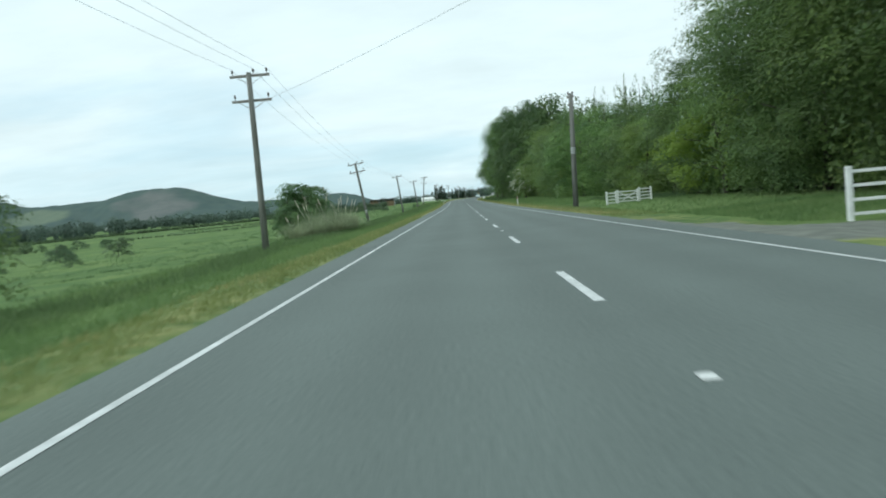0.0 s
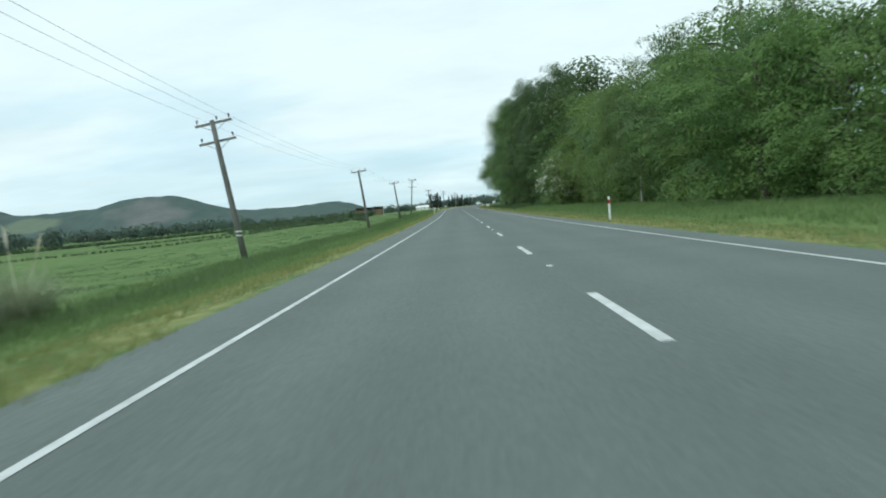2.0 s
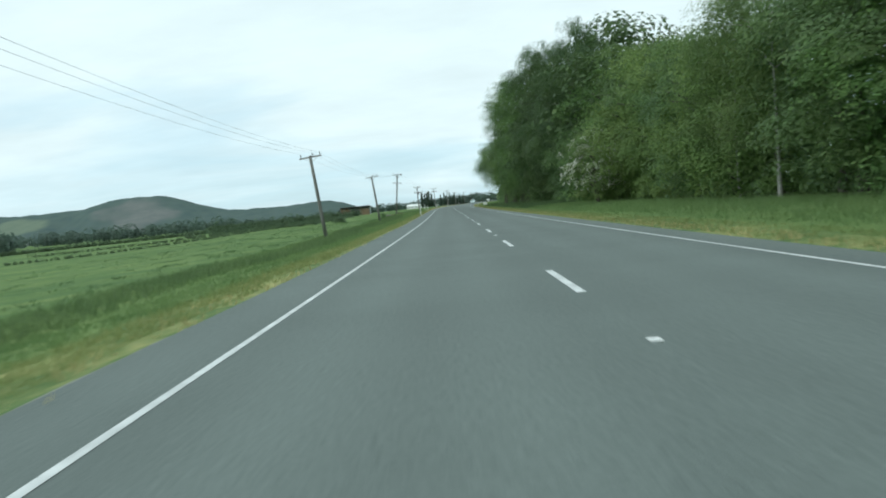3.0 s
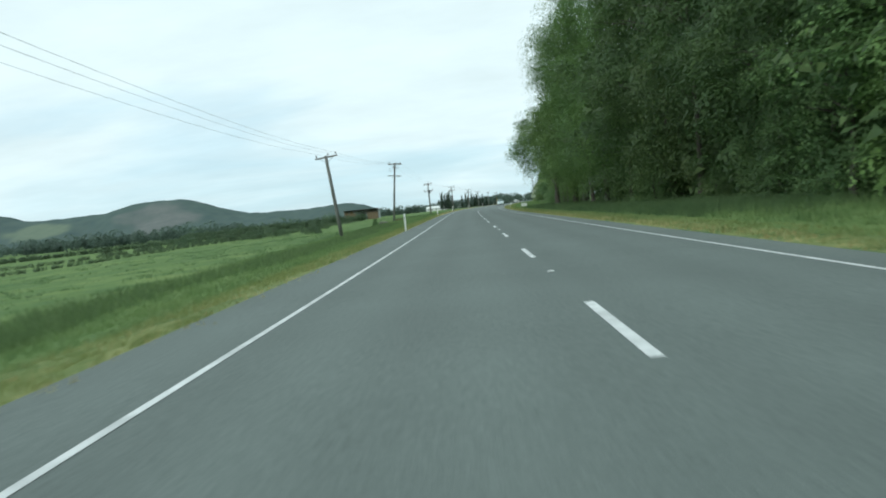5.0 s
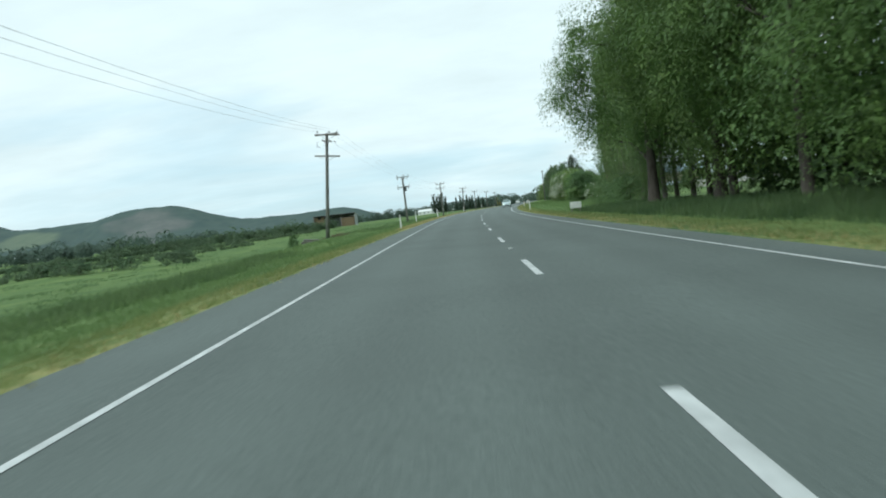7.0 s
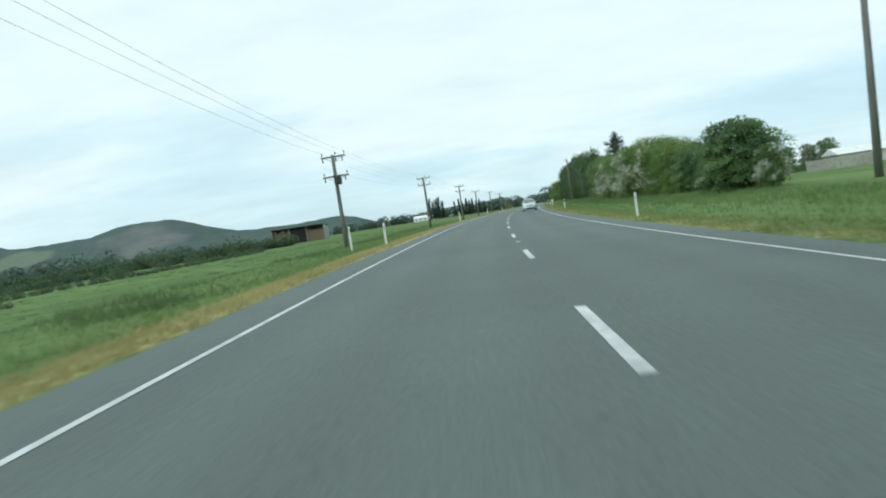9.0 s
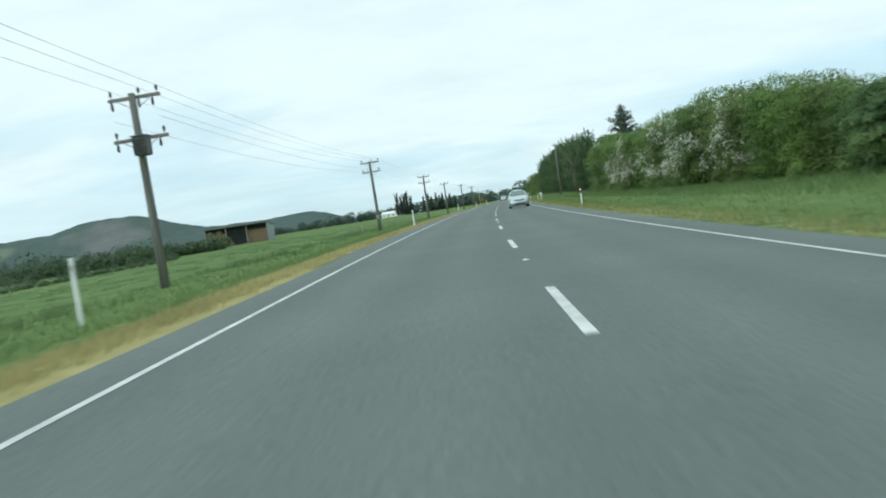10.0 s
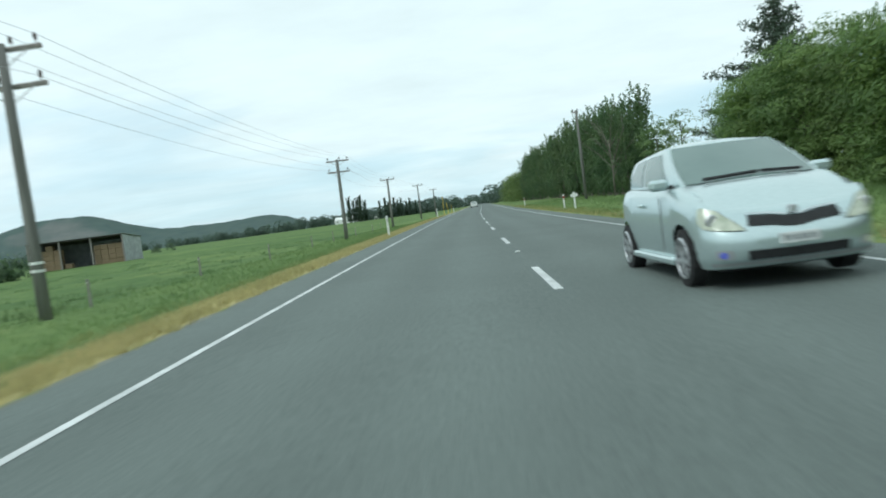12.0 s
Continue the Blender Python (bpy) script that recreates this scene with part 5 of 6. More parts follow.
def long_building(lat, y, turn, w, d, h, label, roofmat, wallmat, z=None, windows=True):
    root = thing("farm_building", label, "building", place(lat, y, turn, z=z))
    part("wall", boxbm((0, 0, 0), (w, d, h), 0.03), wallmat, root)
    bm = bmesh.new()
    v = [bm.verts.new(p) for p in ((-0.3, -0.4, h), (w + 0.3, -0.4, h), (w + 0.3, d / 2, h + d * 0.22), (-0.3, d / 2, h + d * 0.22), (w + 0.3, d + 0.4, h), (-0.3, d + 0.4, h))]
    for f in ((0, 1, 2, 3), (3, 2, 4, 5), (1, 4, 2), (0, 3, 5), (0, 5, 4, 1)):
        bm.faces.new([v[i] for i in f])
    part("roof", bm, roofmat, root)
    for k in range(int(w / 4) if windows else 0):
        win = part("window", boxbm((1.4 + 4 * k, -0.06, h * 0.35), (2.9 + 4 * k, 0.02, h * 0.78), 0.01), M_WHITE, root, "white window frame")
        part("pane", boxbm((1.5 + 4 * k, -0.075, h * 0.39), (2.8 + 4 * k, -0.062, h * 0.74)), M_TANK, win)
    return root


long_building(-109, 896, -8, 33, 9, 3.0, "long low white farm building beside tall trees", M_WHITE, M_WHITE, z=-1.6)
long_building(-70, 890, -6, 14, 8, 3.0, "low pale farm building among trees", M_ROOF, M_CONCRETE, z=-1.6)
long_building(46, 412, 8, 13, 9, 2.5, "house with a blue-grey roof behind a pale wall", M_BLUE_ROOF, M_BEIGE, z=1.9)
long_building(51, 366, 6, 24, 5, 1.9, "long low pale building with a white roof", M_WHITE, M_CONCRETE, windows=False)
long_building(14.2, 386, -84, 12.5, 3, 1.5, "small grey iron shed among roadside trees", M_SHED_ROOF, M_SHED_ROOF, windows=False)


def boundary_wall(lat, y, turn, w, h):
    root = thing("boundary_wall", "pale tan panel wall with square piers on a grassy rise", "wall", place(lat, y, turn))
    n = int(w / 2.4)
    for k in range(n):
        part("wall_panel", boxbm((k * 2.4 + 0.1, 0, -0.3), (k * 2.4 + 2.3, 0.08, h), 0.01), M_TAN_WALL, root)
    for k in range(n + 1):
        part("pier", boxbm((k * 2.4 - 0.1, -0.05, -0.3), (k * 2.4 + 0.1, 0.13, h + 0.05), 0.012), M_TAN_WALL, root)


boundary_wall(41, 352, 6, 9.6, 1.5)


def board_sign(lat, y):
    root = thing("board_sign", "low white board sign on two short posts", "sign", place(lat, y))
    part("board", boxbm((-0.38, -0.015, 0.30), (0.38, 0.015, 0.74), 0.006), M_WHITE, root)
    for x in (-0.28, 0.28):
        part("post", boxbm((x - 0.03, 0.018, -0.1), (x + 0.03, 0.07, 0.70), 0.006), M_ARM, root)


board_sign(6.4, 238.6)


def bare_tree(lat, y, h, seed, label):
    rng = np.random.default_rng(seed)
    root = thing("bare_tree", label, "tree", place(lat, y))
    part("trunk", tubebm([(0, 0, -0.1), (0.1, 0, h * 0.3), (0, 0.1, h * 0.6)], [0.10, 0.07, 0.04], 6), M_PALE_BARK, root, smooth=True)
    for k in range(14):
        a, f = k * 2.4, rng.uniform(0.18, 0.55)
        p = Vector((0.05, 0.03, h * f))
        q = p + Vector((math.cos(a) * 0.28 * h, math.sin(a) * 0.28 * h, h * rng.uniform(0.25, 0.45)))
        bm = tube(bmesh.new(), [p, p.lerp(q, 0.5) + Vector((0, 0, 0.03 * h)), q], [0.04, 0.025, 0.01], 5)
        for _ in range(5):
            g = p.lerp(q, rng.uniform(0.4, 1.0))
            tube(bm, [g, g + Vector((rng.normal() * 0.4, rng.normal() * 0.4, rng.uniform(0.2, 0.8)))], [0.014, 0.005], 4)
        part("limb", bm, M_PALE_BARK, root)


bare_tree(43, 358, 4.6, 9, "small bare grey tree beside a pale building")
bare_tree(12.3, 397.5, 8.6, 12, "bare pale-limbed tree among green poplars")


for lat, y, turn, w, h in ((-486, 930, 12, 16, 3.2), (-474, 966, -20, 8, 3.6), (-456, 975, 5, 12, 2.8)):
    long_building(lat - rx(y), y, turn, w, 6, h, "small white farmhouse among far hedges", M_ROOF, M_WHITE)


def timber_pile(lat, y):
    root = thing("timber_pile", "low pile of grey weathered timber beside the pole", "timber pile", place(lat, y, 24, 0.7))
    for k, (dx, dy, dz, tilt) in enumerate(((0, 0, 0.10, 2), (0.1, 0.32, 0.12, -3), (0, 0.15, 0.33, 4), (-0.1, 0.4, 0.36, -2), (0.15, 0.2, 0.55, 6))):
        m = pose(dx, dy, dz, 0, tilt, 3 * k)
        part("log", tubebm([m @ Vector(p) for p in ((-1.0, 0, 0), (0, 0.02, 0.01), (1.0, 0, 0))], [0.12, 0.11, 0.10], 8), M_ARM, root)
    return root


timber_pile(-15.0, 252.6)

# fence posts along the field
post = None
for k, y in enumerate(np.arange(341, 432, 10.3)):
    m = place(-12.2 + 0.25 * math.sin(k * 2.1), y)
    if post is None:
        post = thing("fence_post", "short pale timber fence post in the field", "fence post", m, group="field fence posts")
        part("post", boxbm((-0.032, -0.032, -0.1), (0.032, 0.032, 0.85), 0.01), M_ARM, post)
        part("insulator", tubebm([(0, -0.03, 0.74), (0, -0.075, 0.74)], 0.018, 6), M_WHITE, post)
    else:
        copy_thing(post, m)


# ---- hills ----
RIDGE_X = [-3800, -3000, -2650, -2499, -2395, -2290, -2196, -2041, -1903, -1839, -1761, -1653, -1568, -1490, -1427, -1355, -1282, -1164, -1059, -983, -848, -757, -682, -620, -570, -506, -448, -405, -300, -100, 400]
RIDGE_Z = [150, 190, 215, 208, 174, 160, 158, 166, 166, 183, 200, 206, 205, 199, 182, 153, 130, 98, 86, 89, 87, 91, 97, 97, 88, 60, 40, 26, 20, 14, 12]


def hill_land(name, label, centre, size, ridge, deep, seed, cells):
    """A stretch of hill country under a ridge line: woods, pale grass in the folds and one bare flank."""
    cx, cy = centre
    verts, cover = [], []
    for j in range(cells[1] + 1):
        for i in range(cells[0] + 1):
            x, y = cx + size[0] * (i / cells[0] - 0.5), cy + size[1] * (j / cells[1] - 0.5)
            rough = noise.fractal(Vector((x / 230 + seed, y / 230, 0)), 1.0, 2.0, 5)
            fold = noise.noise(Vector((x / 150 + 3, y / 420, seed)))
            top = (ridge(x - 15) + ridge(x) + ridge(x + 15)) / 3 + 5 * noise.fractal(Vector((x / 70, seed, 0)), 1.0, 2.0, 4)
            slope = math.exp(-((y - cy) / (deep * (1 + 0.25 * fold))) ** 2)
            z = -14 + (top + 14) * slope + rough * (3 + 5 * (1 - slope))
            verts.append((x, y, z))
            bare = 1.1 - ((x + 1510 + 0.35 * (z - 100)) / 190) ** 2 - ((z - 100) / 84) ** 2 + 1.3 * rough + 0.5 * fold
            grassy = 1 - ((x + 2160) / 190) ** 2 - ((z - 100) / 42) ** 2 + 0.6 * rough + 0.3 * fold
            bush = noise.fractal(Vector((x / 60, y / 60, seed)), 1.0, 2.0, 4)
            cover.append((max(0, min(0.85, bare * 1.1)), max(0, min(0.6, grassy * 1.6)), max(0, min(1, 0.5 + bush)), 1))
    w = cells[0] + 1
    faces = [(j * w + i, j * w + i + 1, (j + 1) * w + i + 1, (j + 1) * w + i) for j in range(cells[1]) for i in range(cells[0])]
    ob = part(name, (verts, [], faces), M_HILL, None, smooth=True)
    att = ob.data.color_attributes.new("cover", "FLOAT_COLOR", "POINT")
    att.data.foreach_set("color", np.array(cover, dtype=np.float32).ravel())
    return tagged(ob, label, "hill", kind="structure")


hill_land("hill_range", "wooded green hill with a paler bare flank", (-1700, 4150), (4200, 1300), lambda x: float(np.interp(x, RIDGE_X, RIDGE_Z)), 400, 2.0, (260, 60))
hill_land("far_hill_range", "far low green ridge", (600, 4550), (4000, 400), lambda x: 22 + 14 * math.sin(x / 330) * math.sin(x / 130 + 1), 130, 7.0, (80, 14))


def yellow_post(lat, y, h, lean):
    root = thing("yellow_post", "slim yellow road marker pole on the verge", "marker post", place(lat, y), group="yellow poles")
    part("post", tubebm([(0, 0, -0.1), (lean, 0, h)], 0.04, 8), M_YELLOW, root)
    part("cap", tubebm([(lean, 0, h), (lean, 0, h + 0.04)], 0.05, 8), M_BLACK_CAP, root, "dark cap")


M_BLACK_CAP = mat("dark_cap", [(0.02, 0.02, 0.02), (0.04, 0.04, 0.04)], scale=8, rough=0.7)
yellow_post(-5.6, 446, 2.9, 0.0)
yellow_post(-5.2, 452, 1.9, -0.2)
yellow_post(-4.9, 458, 1.3, 0.0)


# ---- the silver hatchback in the oncoming lane ----
M_SILVER = mat("silver_paint", [(0.52, 0.62, 0.62), (0.59, 0.69, 0.69)], scale=30, rough=0.30, metal=0.72, coat=0.5, spec=0.5)
M_GLASS = mat("car_glass", [(0.105, 0.165, 0.150), (0.150, 0.215, 0.198)], scale=1.2, rough=0.12, spec=0.8)
M_TYRE = mat("tyre_rubber", [(0.018, 0.018, 0.018), (0.035, 0.035, 0.035)], scale=12, rough=0.9)
M_RIM = mat("alloy_rim", [(0.48, 0.49, 0.50), (0.60, 0.61, 0.62)], scale=8, rough=0.35, metal=0.7)
M_BLACK = mat("black_plastic", [(0.016, 0.017, 0.018), (0.030, 0.031, 0.032)], scale=14, rough=0.6)
M_LAMP = mat("headlamp_lens", [(0.36, 0.40, 0.30), (0.56, 0.59, 0.48)], scale=14, rough=0.15, coat=0.6, spec=0.5)
M_CHROME = mat("chrome", [(0.55, 0.56, 0.57), (0.70, 0.71, 0.72)], scale=5, rough=0.15, metal=1.0)
M_PLATE_BAR = mat("faded_bar", [(0.22, 0.24, 0.24), (0.32, 0.34, 0.34)], scale=9, rough=0.6)
M_BLUE_LAMP = mat("blue_fog_lamp", [(0.08, 0.10, 0.45), (0.14, 0.17, 0.60)], scale=9, rough=0.2)


def grid_part(name, rows, material, parent, label="", close=False):
    """A smooth skin over rows of points."""
    bm = bmesh.new()
    vs = [[bm.verts.new(p) for p in r] for r in rows]
    for a, b in zip(vs, vs[1:]):
        for k in range(len(a) - 1):
            bm.faces.new((a[k], a[k + 1], b[k + 1], b[k]))
    bmesh.ops.recalc_face_normals(bm, faces=bm.faces)
    return part(name, bm, material, parent, label, smooth=True)


def lerp_table(table, x):
    return float(np.interp(x, [a for a, _ in table], [b for _, b in table]))


def hatchback(m, paint, label):
    """Front towards -y, wheels on z = 0. Length 3.62, width 1.66, height 1.50 m."""
    root = thing("hatchback_car", label, "car", m)
    axles, wheel_r, arch = (-1.05, 1.32), 0.29, 0.345
    deck = [(-1.42, 0.85), (-1.2, 0.91), (-0.85, 0.985), (-0.5, 1.0), (1.4, 1.02), (1.72, 0.98), (1.82, 0.85)]
    half = [(-1.42, 0.805), (-1.1, 0.83), (1.1, 0.83), (1.5, 0.80), (1.74, 0.72), (1.82, 0.62)]
    ys = sorted({*np.linspace(-1.42, 1.82, 28), *[a + arch * math.cos(k * math.pi / 10) for a in axles for k in range(11)]})

    def low(y):
        z = 0.20 if -1.7 < y < 1.7 else 0.30
        for a in axles:
            if abs(y - a) < arch:
                z = max(z, 0.29 + math.sqrt(arch ** 2 - (y - a) ** 2))
        return z

    for side, name in ((1, "side_body"), (-1, "side_body")):
        rows = []
        for y in ys:
            w, top, lo = lerp_table(half, y), lerp_table(deck, y), low(y)
            rows.append([(side * (w * 0.93 + 0.06 * min(1, (lo - 0.2) * 3)), y, lo), (side * w, y, lo + (top - lo) * 0.30), (side * w * 1.0, y, lo + (top - lo) * 0.55), (side * w * 0.975, y, top - 0.10), (side * w * 0.93, y, top - 0.02), (side * w * 0.86, y, top)])
        grid_part(name, rows, paint, root)
    # nose: one rounded skin round the front, from the sill to the bonnet's edge
    def nose(deg, v, out=0.0):
        """deg: -90 to 90 round the front; v: 0 at the bottom, 1 at the bonnet's edge."""
        c, sn = math.cos(radians(deg)), math.sin(radians(deg))
        z_top = 0.715 + 0.12 * (1 - c) ** 1.3
        z = 0.20 + (z_top - 0.20) * v
        wide = float(np.interp(v, [0, 0.15, 0.45, 0.8, 1.0], [0.765, 0.80, 0.81, 0.80, 0.775])) + out
        deep = float(np.interp(v, [0, 0.12, 0.3, 0.5, 0.62, 0.7, 0.85, 1.0], [0.34, 0.40, 0.425, 0.425, 0.405, 0.375, 0.33, 0.26])) + out
        return (wide * math.copysign(abs(sn) ** 0.72, sn), -1.42 - deep * c ** 0.72, z)

    def patch(name, d0, d1, v0, v1, material, out=0.008, label="", round_off=0.0, steps=9):
        rows = []
        for v in np.linspace(v0, v1, 6):
            f = (v - v0) / (v1 - v0) * 2 - 1
            pinch = round_off * (d1 - d0) * 0.5 * f * f
            rows.append([nose(d, v, out) for d in np.linspace(d0 + pinch, d1 - pinch, steps)])
        return grid_part(name, rows, material, root, label)

    angles = np.linspace(-90, 90, 37)
    rows = [[nose(d, v) for d in angles] for v in np.linspace(0, 1, 15)]
    edge = [(x * 0.885, y + 0.06, z + 0.022) for x, y, z in (nose(d, 1.0) for d in angles)]
    grid_part("front_bumper", rows + [edge], paint, root)
    back_row = [(lerp_table(half, -0.72) * 0.86 * f, -0.72 - 0.16 * (1 - f * f), 1.0 + 0.03 * (1 - f * f)) for f in [x / edge[-1][0] for x, _, _ in edge]]
    skin = []
    for g in np.linspace(0, 1, 9):
        skin.append([(a[0] * (1 - g) + b[0] * g, a[1] * (1 - g) + b[1] * g, a[2] * (1 - g) + b[2] * g + 0.05 * math.sin(math.pi * g) + 0.01 * (abs(a[0]) < 0.48) * math.sin(math.pi * g)) for a, b in zip(edge, back_row)])
        (x0, y0, z0), (x1, y1, z1) = skin[-1][0], skin[-1][-1]
        skin[-1] = [(x0 * 1.09, y0, z0 - 0.085)] + skin[-1] + [(x1 * 1.09, y1, z1 - 0.085)]
    grid_part("bonnet", skin, paint, root)
    patch("air_intake", -27, 27, 0.13, 0.30, M_BLACK, 0.006, "black lower air intake")
    patch("lip", -64, 64, 0.045, 0.105, M_RIM, 0.022, "pale lower bumper lip", steps=25)
    # one wide grille, its middle dipping in a shallow V below the badge
    notch = lambda d: math.exp(-(d / 6.0) ** 2)
    across = np.linspace(-24, 24, 25)
    for name, v0, v1, material, out, note in (("grille", 0.735, 0.915, M_BLACK, 0.012, "black radiator grille"), ("grille_trim", 0.93, 0.955, M_CHROME, 0.016, "thin chrome grille trim")):
        grid_part(name, [[nose(d * (1 - 0.05 * f), v0 + (v1 - v0) * f - 0.05 * notch(d) - 0.025 * (1 - abs(d) / 24), out) for d in across] for f in np.linspace(0, 1, 5)], material, root, note)
    for s in (-1, 1):
        # teardrop lamps: a low inner point, a high rounded outer end
        for name, grow, material, out, note in (("headlight_surround", 0.012, M_TANK, 0.010, "dark headlight gap"), ("headlight", 0.0, M_LAMP, 0.016, "clear teardrop headlight")):
            rows = []
            for f in np.linspace(0, 1, 8):
                inner = 27 + 24 * f ** 1.5 - 90 * grow
                outer = 79 - 9 * (2 * f - 1) ** 4 + 70 * grow
                rows.append([nose(s * d, 0.665 - grow + (0.335 + grow) * f, out) for d in np.linspace(inner, outer, 11)])
            grid_part(name, rows, material, root, note)
        bulb = nose(s * 56, 0.82, 0.012)
        part("reflector", tubebm([bulb, (bulb[0], bulb[1] - 0.012, bulb[2])], [0.062, 0.05], 14), M_RIM, root)
        lo, hi = sorted((s * 38.0, s * 58.0))
        patch("fog_lamp_recess", lo, hi, 0.16, 0.32, M_RIM, 0.005, "pale fog lamp recess", 0.2)
        p = nose(s * 47, 0.24, 0.02)
        part("fog_lamp", tubebm([p, (p[0], p[1] + 0.05, p[2])], 0.032, 12), M_BLUE_LAMP if s < 0 else M_LAMP, root, "small bluish fog lamp" if s < 0 else "small clear fog lamp")
    part("badge", tubebm([(0, -1.772, 0.690), (0, -1.70, 0.690)], 0.036, 12), M_RIM, root)
    plate = part("plate", boxbm((-0.18, -1.862, 0.385), (0.18, -1.842, 0.485), 0.005), M_LINE, root, "white number plate with dark bars")
    for k in range(4):
        part("bar", boxbm((-0.14 + 0.075 * k, -1.866, 0.41), (-0.085 + 0.075 * k, -1.8625, 0.46)), M_PLATE_BAR, plate)
    # cabin: glass all round under a painted roof
    belt = [(-0.82, 0.70), (-0.35, 0.735), (0.6, 0.74), (1.35, 0.70), (1.74, 0.60)]
    A_LO, A_HI, C_LO, C_HI = -0.84, -0.02, 1.76, 1.48
    roof_w, roof_z = 0.565, 1.475

    def cabin(f, g):
        """g: 0 at the belt, 1 at the roof's edge; f: 0 at the windscreen, 1 at the tail."""
        y = (A_LO + (C_LO - A_LO) * f) * (1 - g) + (A_HI + (C_HI - A_HI) * f) * g
        w = lerp_table(belt, A_LO + (C_LO - A_LO) * f) * (1 - g) + roof_w * g + 0.035 * math.sin(math.pi * max(0.0, min(1.0, g)))
        z = (1.0 + 0.035 * f) * (1 - g) + (roof_z - 0.045 - 0.07 * f * f) * g
        if g > 1:
            w, z = roof_w - 0.55 * (g - 1), roof_z - 0.045 - 0.07 * f * f + 0.16 * (g - 1)
        return w, y, z

    for s in (-1, 1):
        for name, f0, f1 in (("front_side_window", 0.13, 0.50), ("rear_side_window", 0.54, 0.84)):
            grid_part(name, [[(s * (cabin(f, g)[0] + 0.006), cabin(f, g)[1], cabin(f, g)[2]) for f in np.linspace(f0, f1, 5)] for g in np.linspace(0.06, 0.90, 4)], M_GLASS, root, "dark tinted side window")
        grid_part("side_pillar", [[(s * cabin(f, g)[0], cabin(f, g)[1], cabin(f, g)[2]) for f in np.linspace(0, 1, 14)] for g in (-0.02, 0.2, 0.4, 0.6, 0.8, 1.0, 1.06, 1.14)], paint, root)
    grid_part("windscreen", [[(cabin(0, g)[0] * f * 0.945, cabin(0, g)[1] - 0.14 * (1 - f * f) * (1 - 0.4 * g) - 0.012, cabin(0, g)[2] + 0.012) for f in np.linspace(-1, 1, 13)] for g in np.linspace(0.0, 0.97, 6)], M_GLASS, root, "dark windscreen reflecting the sky")
    grid_part("windscreen_frame", [[(cabin(0, g)[0] * f, cabin(0, g)[1] - 0.14 * (1 - f * f) * (1 - 0.4 * g), cabin(0, g)[2]) for f in np.linspace(-1, 1, 13)] for g in np.linspace(-0.05, 1.0, 6)], paint, root)
    grid_part("rear_window", [[(cabin(1, g)[0] * f * 0.9, cabin(1, g)[1] + 0.03 * (1 - f * f) + 0.01, cabin(1, g)[2]) for f in np.linspace(-1, 1, 9)] for g in np.linspace(0.08, 0.92, 4)], M_GLASS, root)
    grid_part("tailgate", [[(cabin(1, g)[0] * f, cabin(1, g)[1] + 0.03 * (1 - f * f), cabin(1, g)[2]) for f in np.linspace(-1, 1, 9)] for g in np.linspace(0, 1, 4)] , paint, root)
    grid_part("tail_panel", [[(0.62 * f, 1.82 - 0.10 * abs(f) ** 3, z) for f in np.linspace(-1, 1, 9)] for z in (0.30, 0.5, 0.7, 0.9, 1.0)], paint, root)
    grid_part("roof", [[(cabin(f, 1)[0] * k, cabin(f, 1)[1] - 0.084 * (1 - k * k) * max(0.0, 1 - 4 * f), cabin(f, 1)[2] + 0.085 * math.sin(math.pi * f) ** 0.55 * (1 - abs(k) ** 2.6)) for k in np.linspace(-1, 1, 11)] for f in (0, 0.02, 0.06, 0.12, 0.2, 0.35, 0.5, 0.65, 0.8, 0.9, 1.0)], paint, root)
    part("cowl", boxbm((-0.60, -0.92, 0.88), (0.60, -0.50, 0.955), 0.02), M_BLACK, root, "black scuttle panel")
    part("aerial", tubebm([(0, 0.05, 1.48), (0, 0.10, 1.56)], 0.008, 5), M_BLACK, root)
    for s in (-1, 1):
        mirror = part("door_mirror", boxbm((s * 0.86 - 0.10, -0.62, 0.98), (s * 0.86 + 0.10, -0.48, 1.10), 0.035), paint, root, "silver door mirror")
        part("mirror_stalk", boxbm((s * 0.74 - 0.05, -0.58, 0.99), (s * 0.74 + 0.05, -0.52, 1.03), 0.01), M_BLACK, mirror)
        part("door_seam", boxbm((s * 0.833 - 0.004, -0.415, 0.34), (s * 0.833 + 0.004, -0.408, 0.93)), M_TANK, root)
        part("door_handle", boxbm((s * 0.84 - 0.02, 0.28, 0.80), (s * 0.84 + 0.02, 0.44, 0.835), 0.008), paint, root)
        part("sill", boxbm((s * 0.80 - 0.05, -0.72, 0.19), (s * 0.80 + 0.05, 0.98, 0.27), 0.02), paint, root)
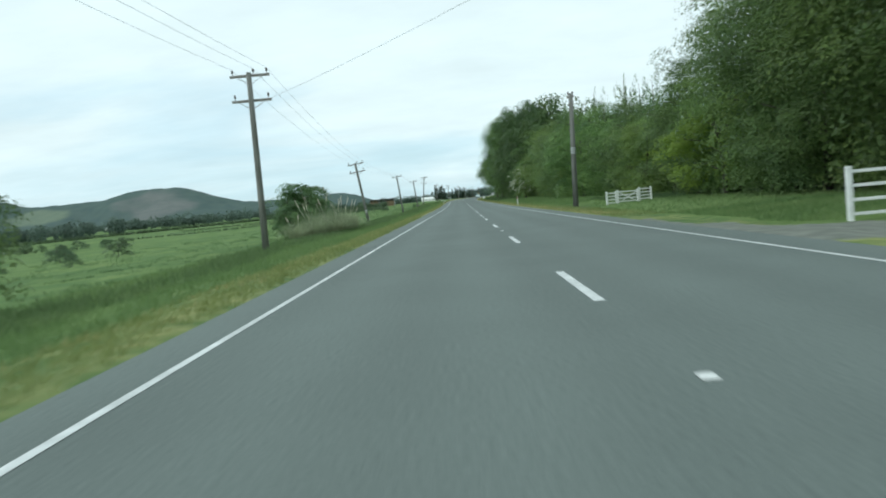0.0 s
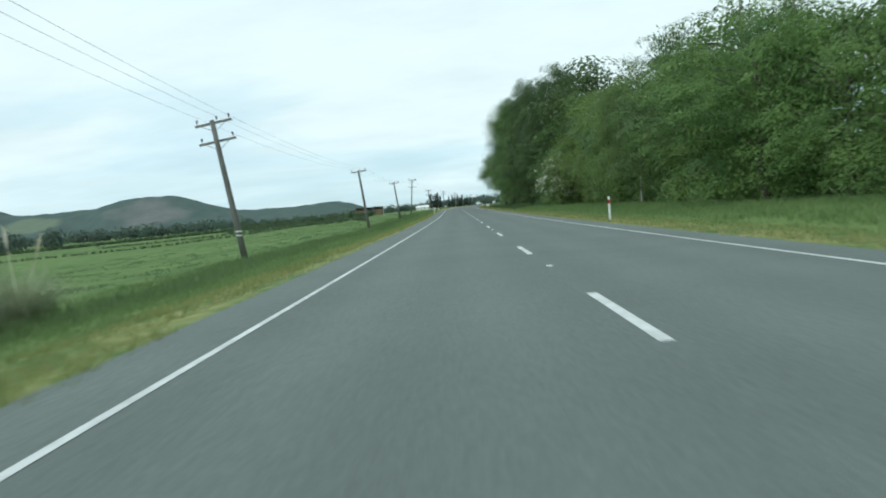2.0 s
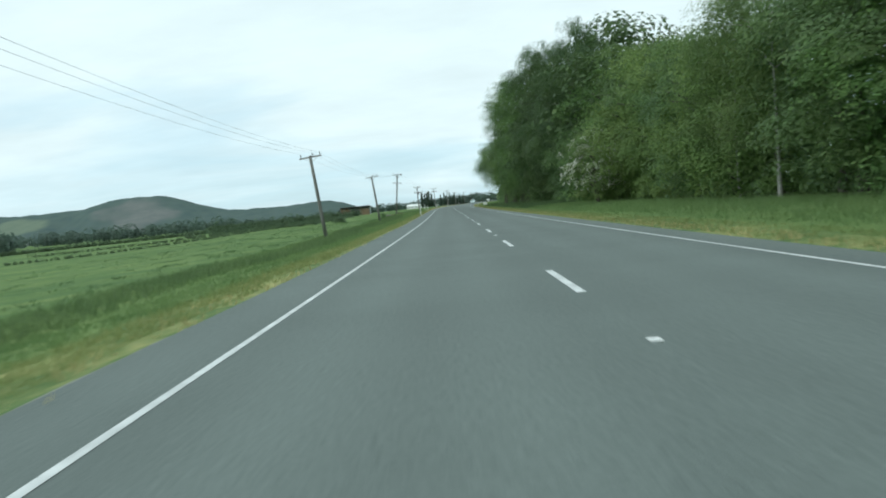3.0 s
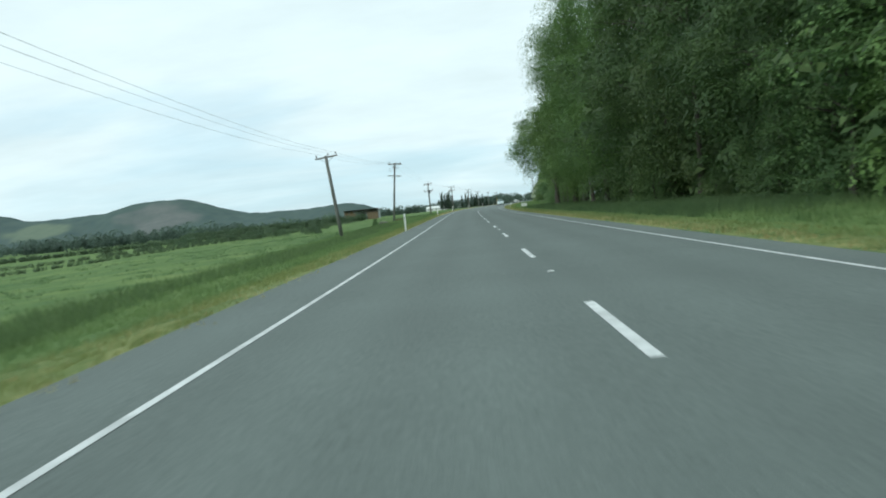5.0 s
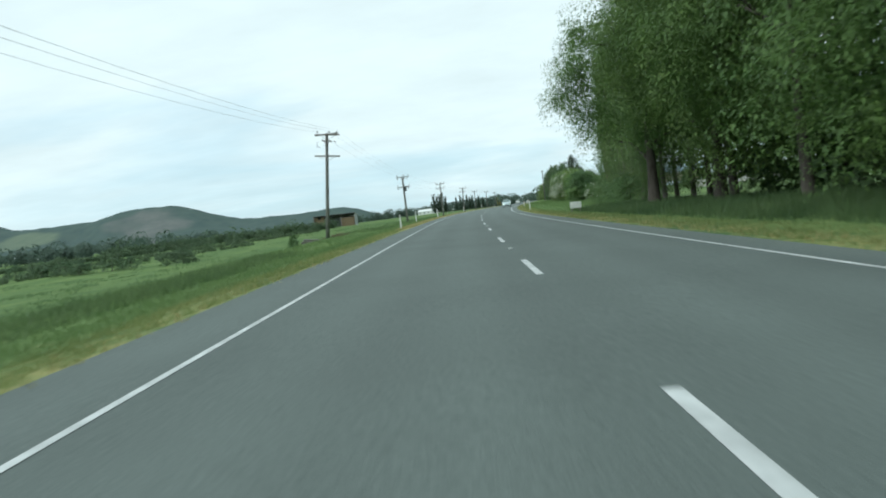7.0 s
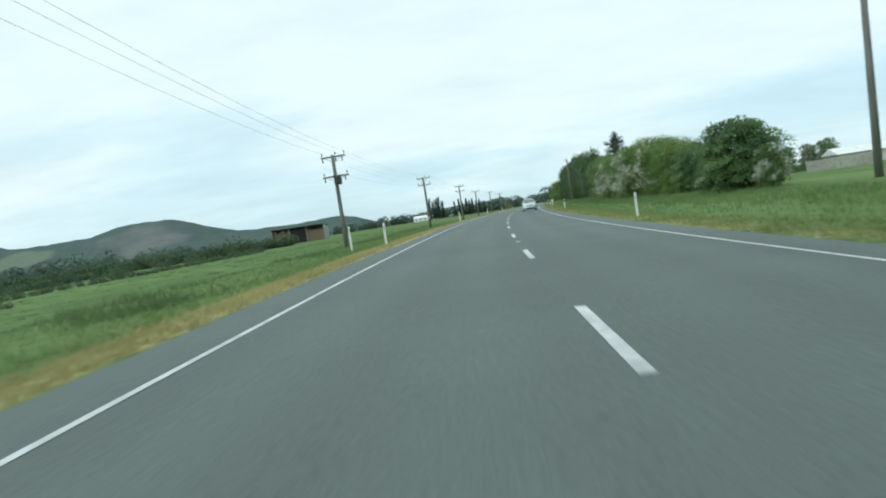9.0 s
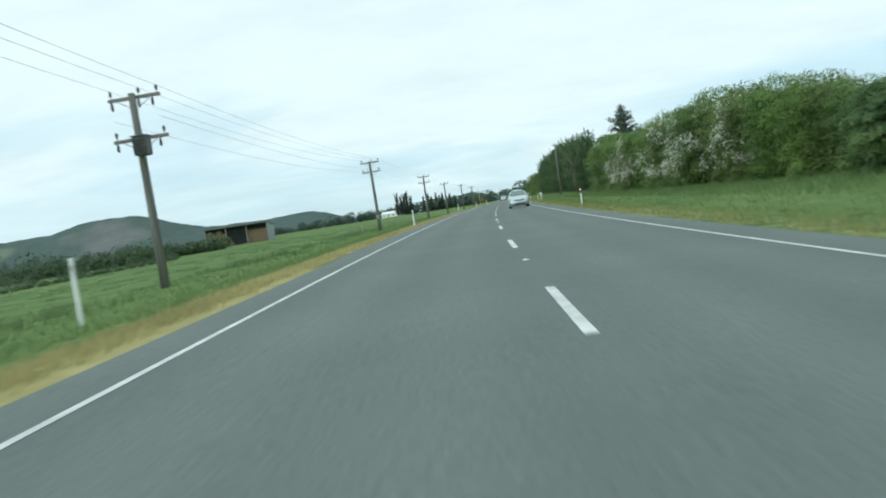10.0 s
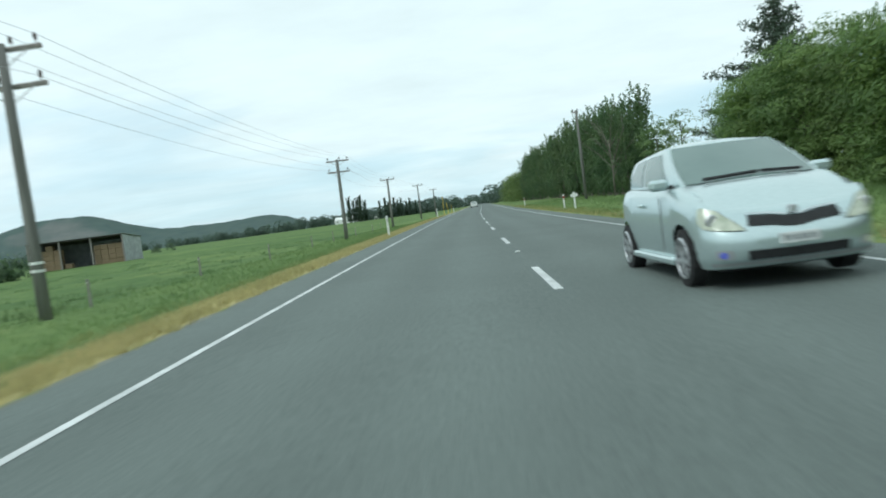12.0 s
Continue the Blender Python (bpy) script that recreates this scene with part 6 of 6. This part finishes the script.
        sweep = [(f, 0.035 + 0.05 * k / 5) for k, f in enumerate(np.linspace(-0.72, 0.06, 6) if s < 0 else np.linspace(0.70, 0.10, 6))]
        part("wiper", tubebm([(cabin(0, g)[0] * f, cabin(0, g)[1] - 0.14 * (1 - f * f) * (1 - 0.4 * g) - 0.035, cabin(0, g)[2] + 0.03) for f, g in sweep], 0.017, 5), M_BLACK, root, "black wiper blade")
        for a in axles:
            wheel = thing("wheel", "", "", pose(s * 0.745, a, wheel_r))
            wheel.parent = root
            for key in ("label", "category"):
                if key in wheel:
                    del wheel[key]
            bm = bmesh.new()
            tube(bm, [(-0.085, 0, 0), (-0.075, 0, 0), (0.075, 0, 0), (0.085, 0, 0)], [wheel_r - 0.03, wheel_r, wheel_r, wheel_r - 0.03], 24)
            part("tyre", bm, M_TYRE, wheel, "black rubber tyre", smooth=False)
            bm = tube(bmesh.new(), [(s * 0.083, 0, 0), (s * 0.090, 0, 0)], 0.055, 10)
            for k in range(7):
                t = 2 * math.pi * k / 7
                box(bm, (s * 0.086 - 0.006, -0.022, 0.03), (s * 0.086 + 0.006, 0.022, 0.20), 0.0, Euler((t, 0, 0)).to_matrix().to_4x4())
            ring = [Vector((s * 0.086, 0.195 * math.cos(k * math.pi / 12), 0.195 * math.sin(k * math.pi / 12))) for k in range(25)]
            tube(bm, ring, 0.016, 5)
            part("rim", bm, M_RIM, wheel, "spoked alloy rim", smooth=False)
        part("wheel_well", boxbm((min(s * 0.30, s * 0.66), -1.40, 0.24), (max(s * 0.30, s * 0.66), -0.70, 0.66)), M_BLACK, root)
        part("wheel_well", boxbm((min(s * 0.30, s * 0.66), 0.97, 0.24), (max(s * 0.30, s * 0.66), 1.67, 0.66)), M_BLACK, root)
    part("underbody", boxbm((-0.66, -1.62, 0.17), (0.66, 1.66, 0.26), 0.02), M_BLACK, root)
    return root


hatchback(place(1.985, 337.35, 1.0, z=0.004), M_SILVER, "silver three-door hatchback car in the oncoming lane")
hatchback(place(-1.7, 520, 0, z=0.004) @ pose(0, 0, 0, 0, 0, 180), M_WHITE, "white car far ahead on the road")
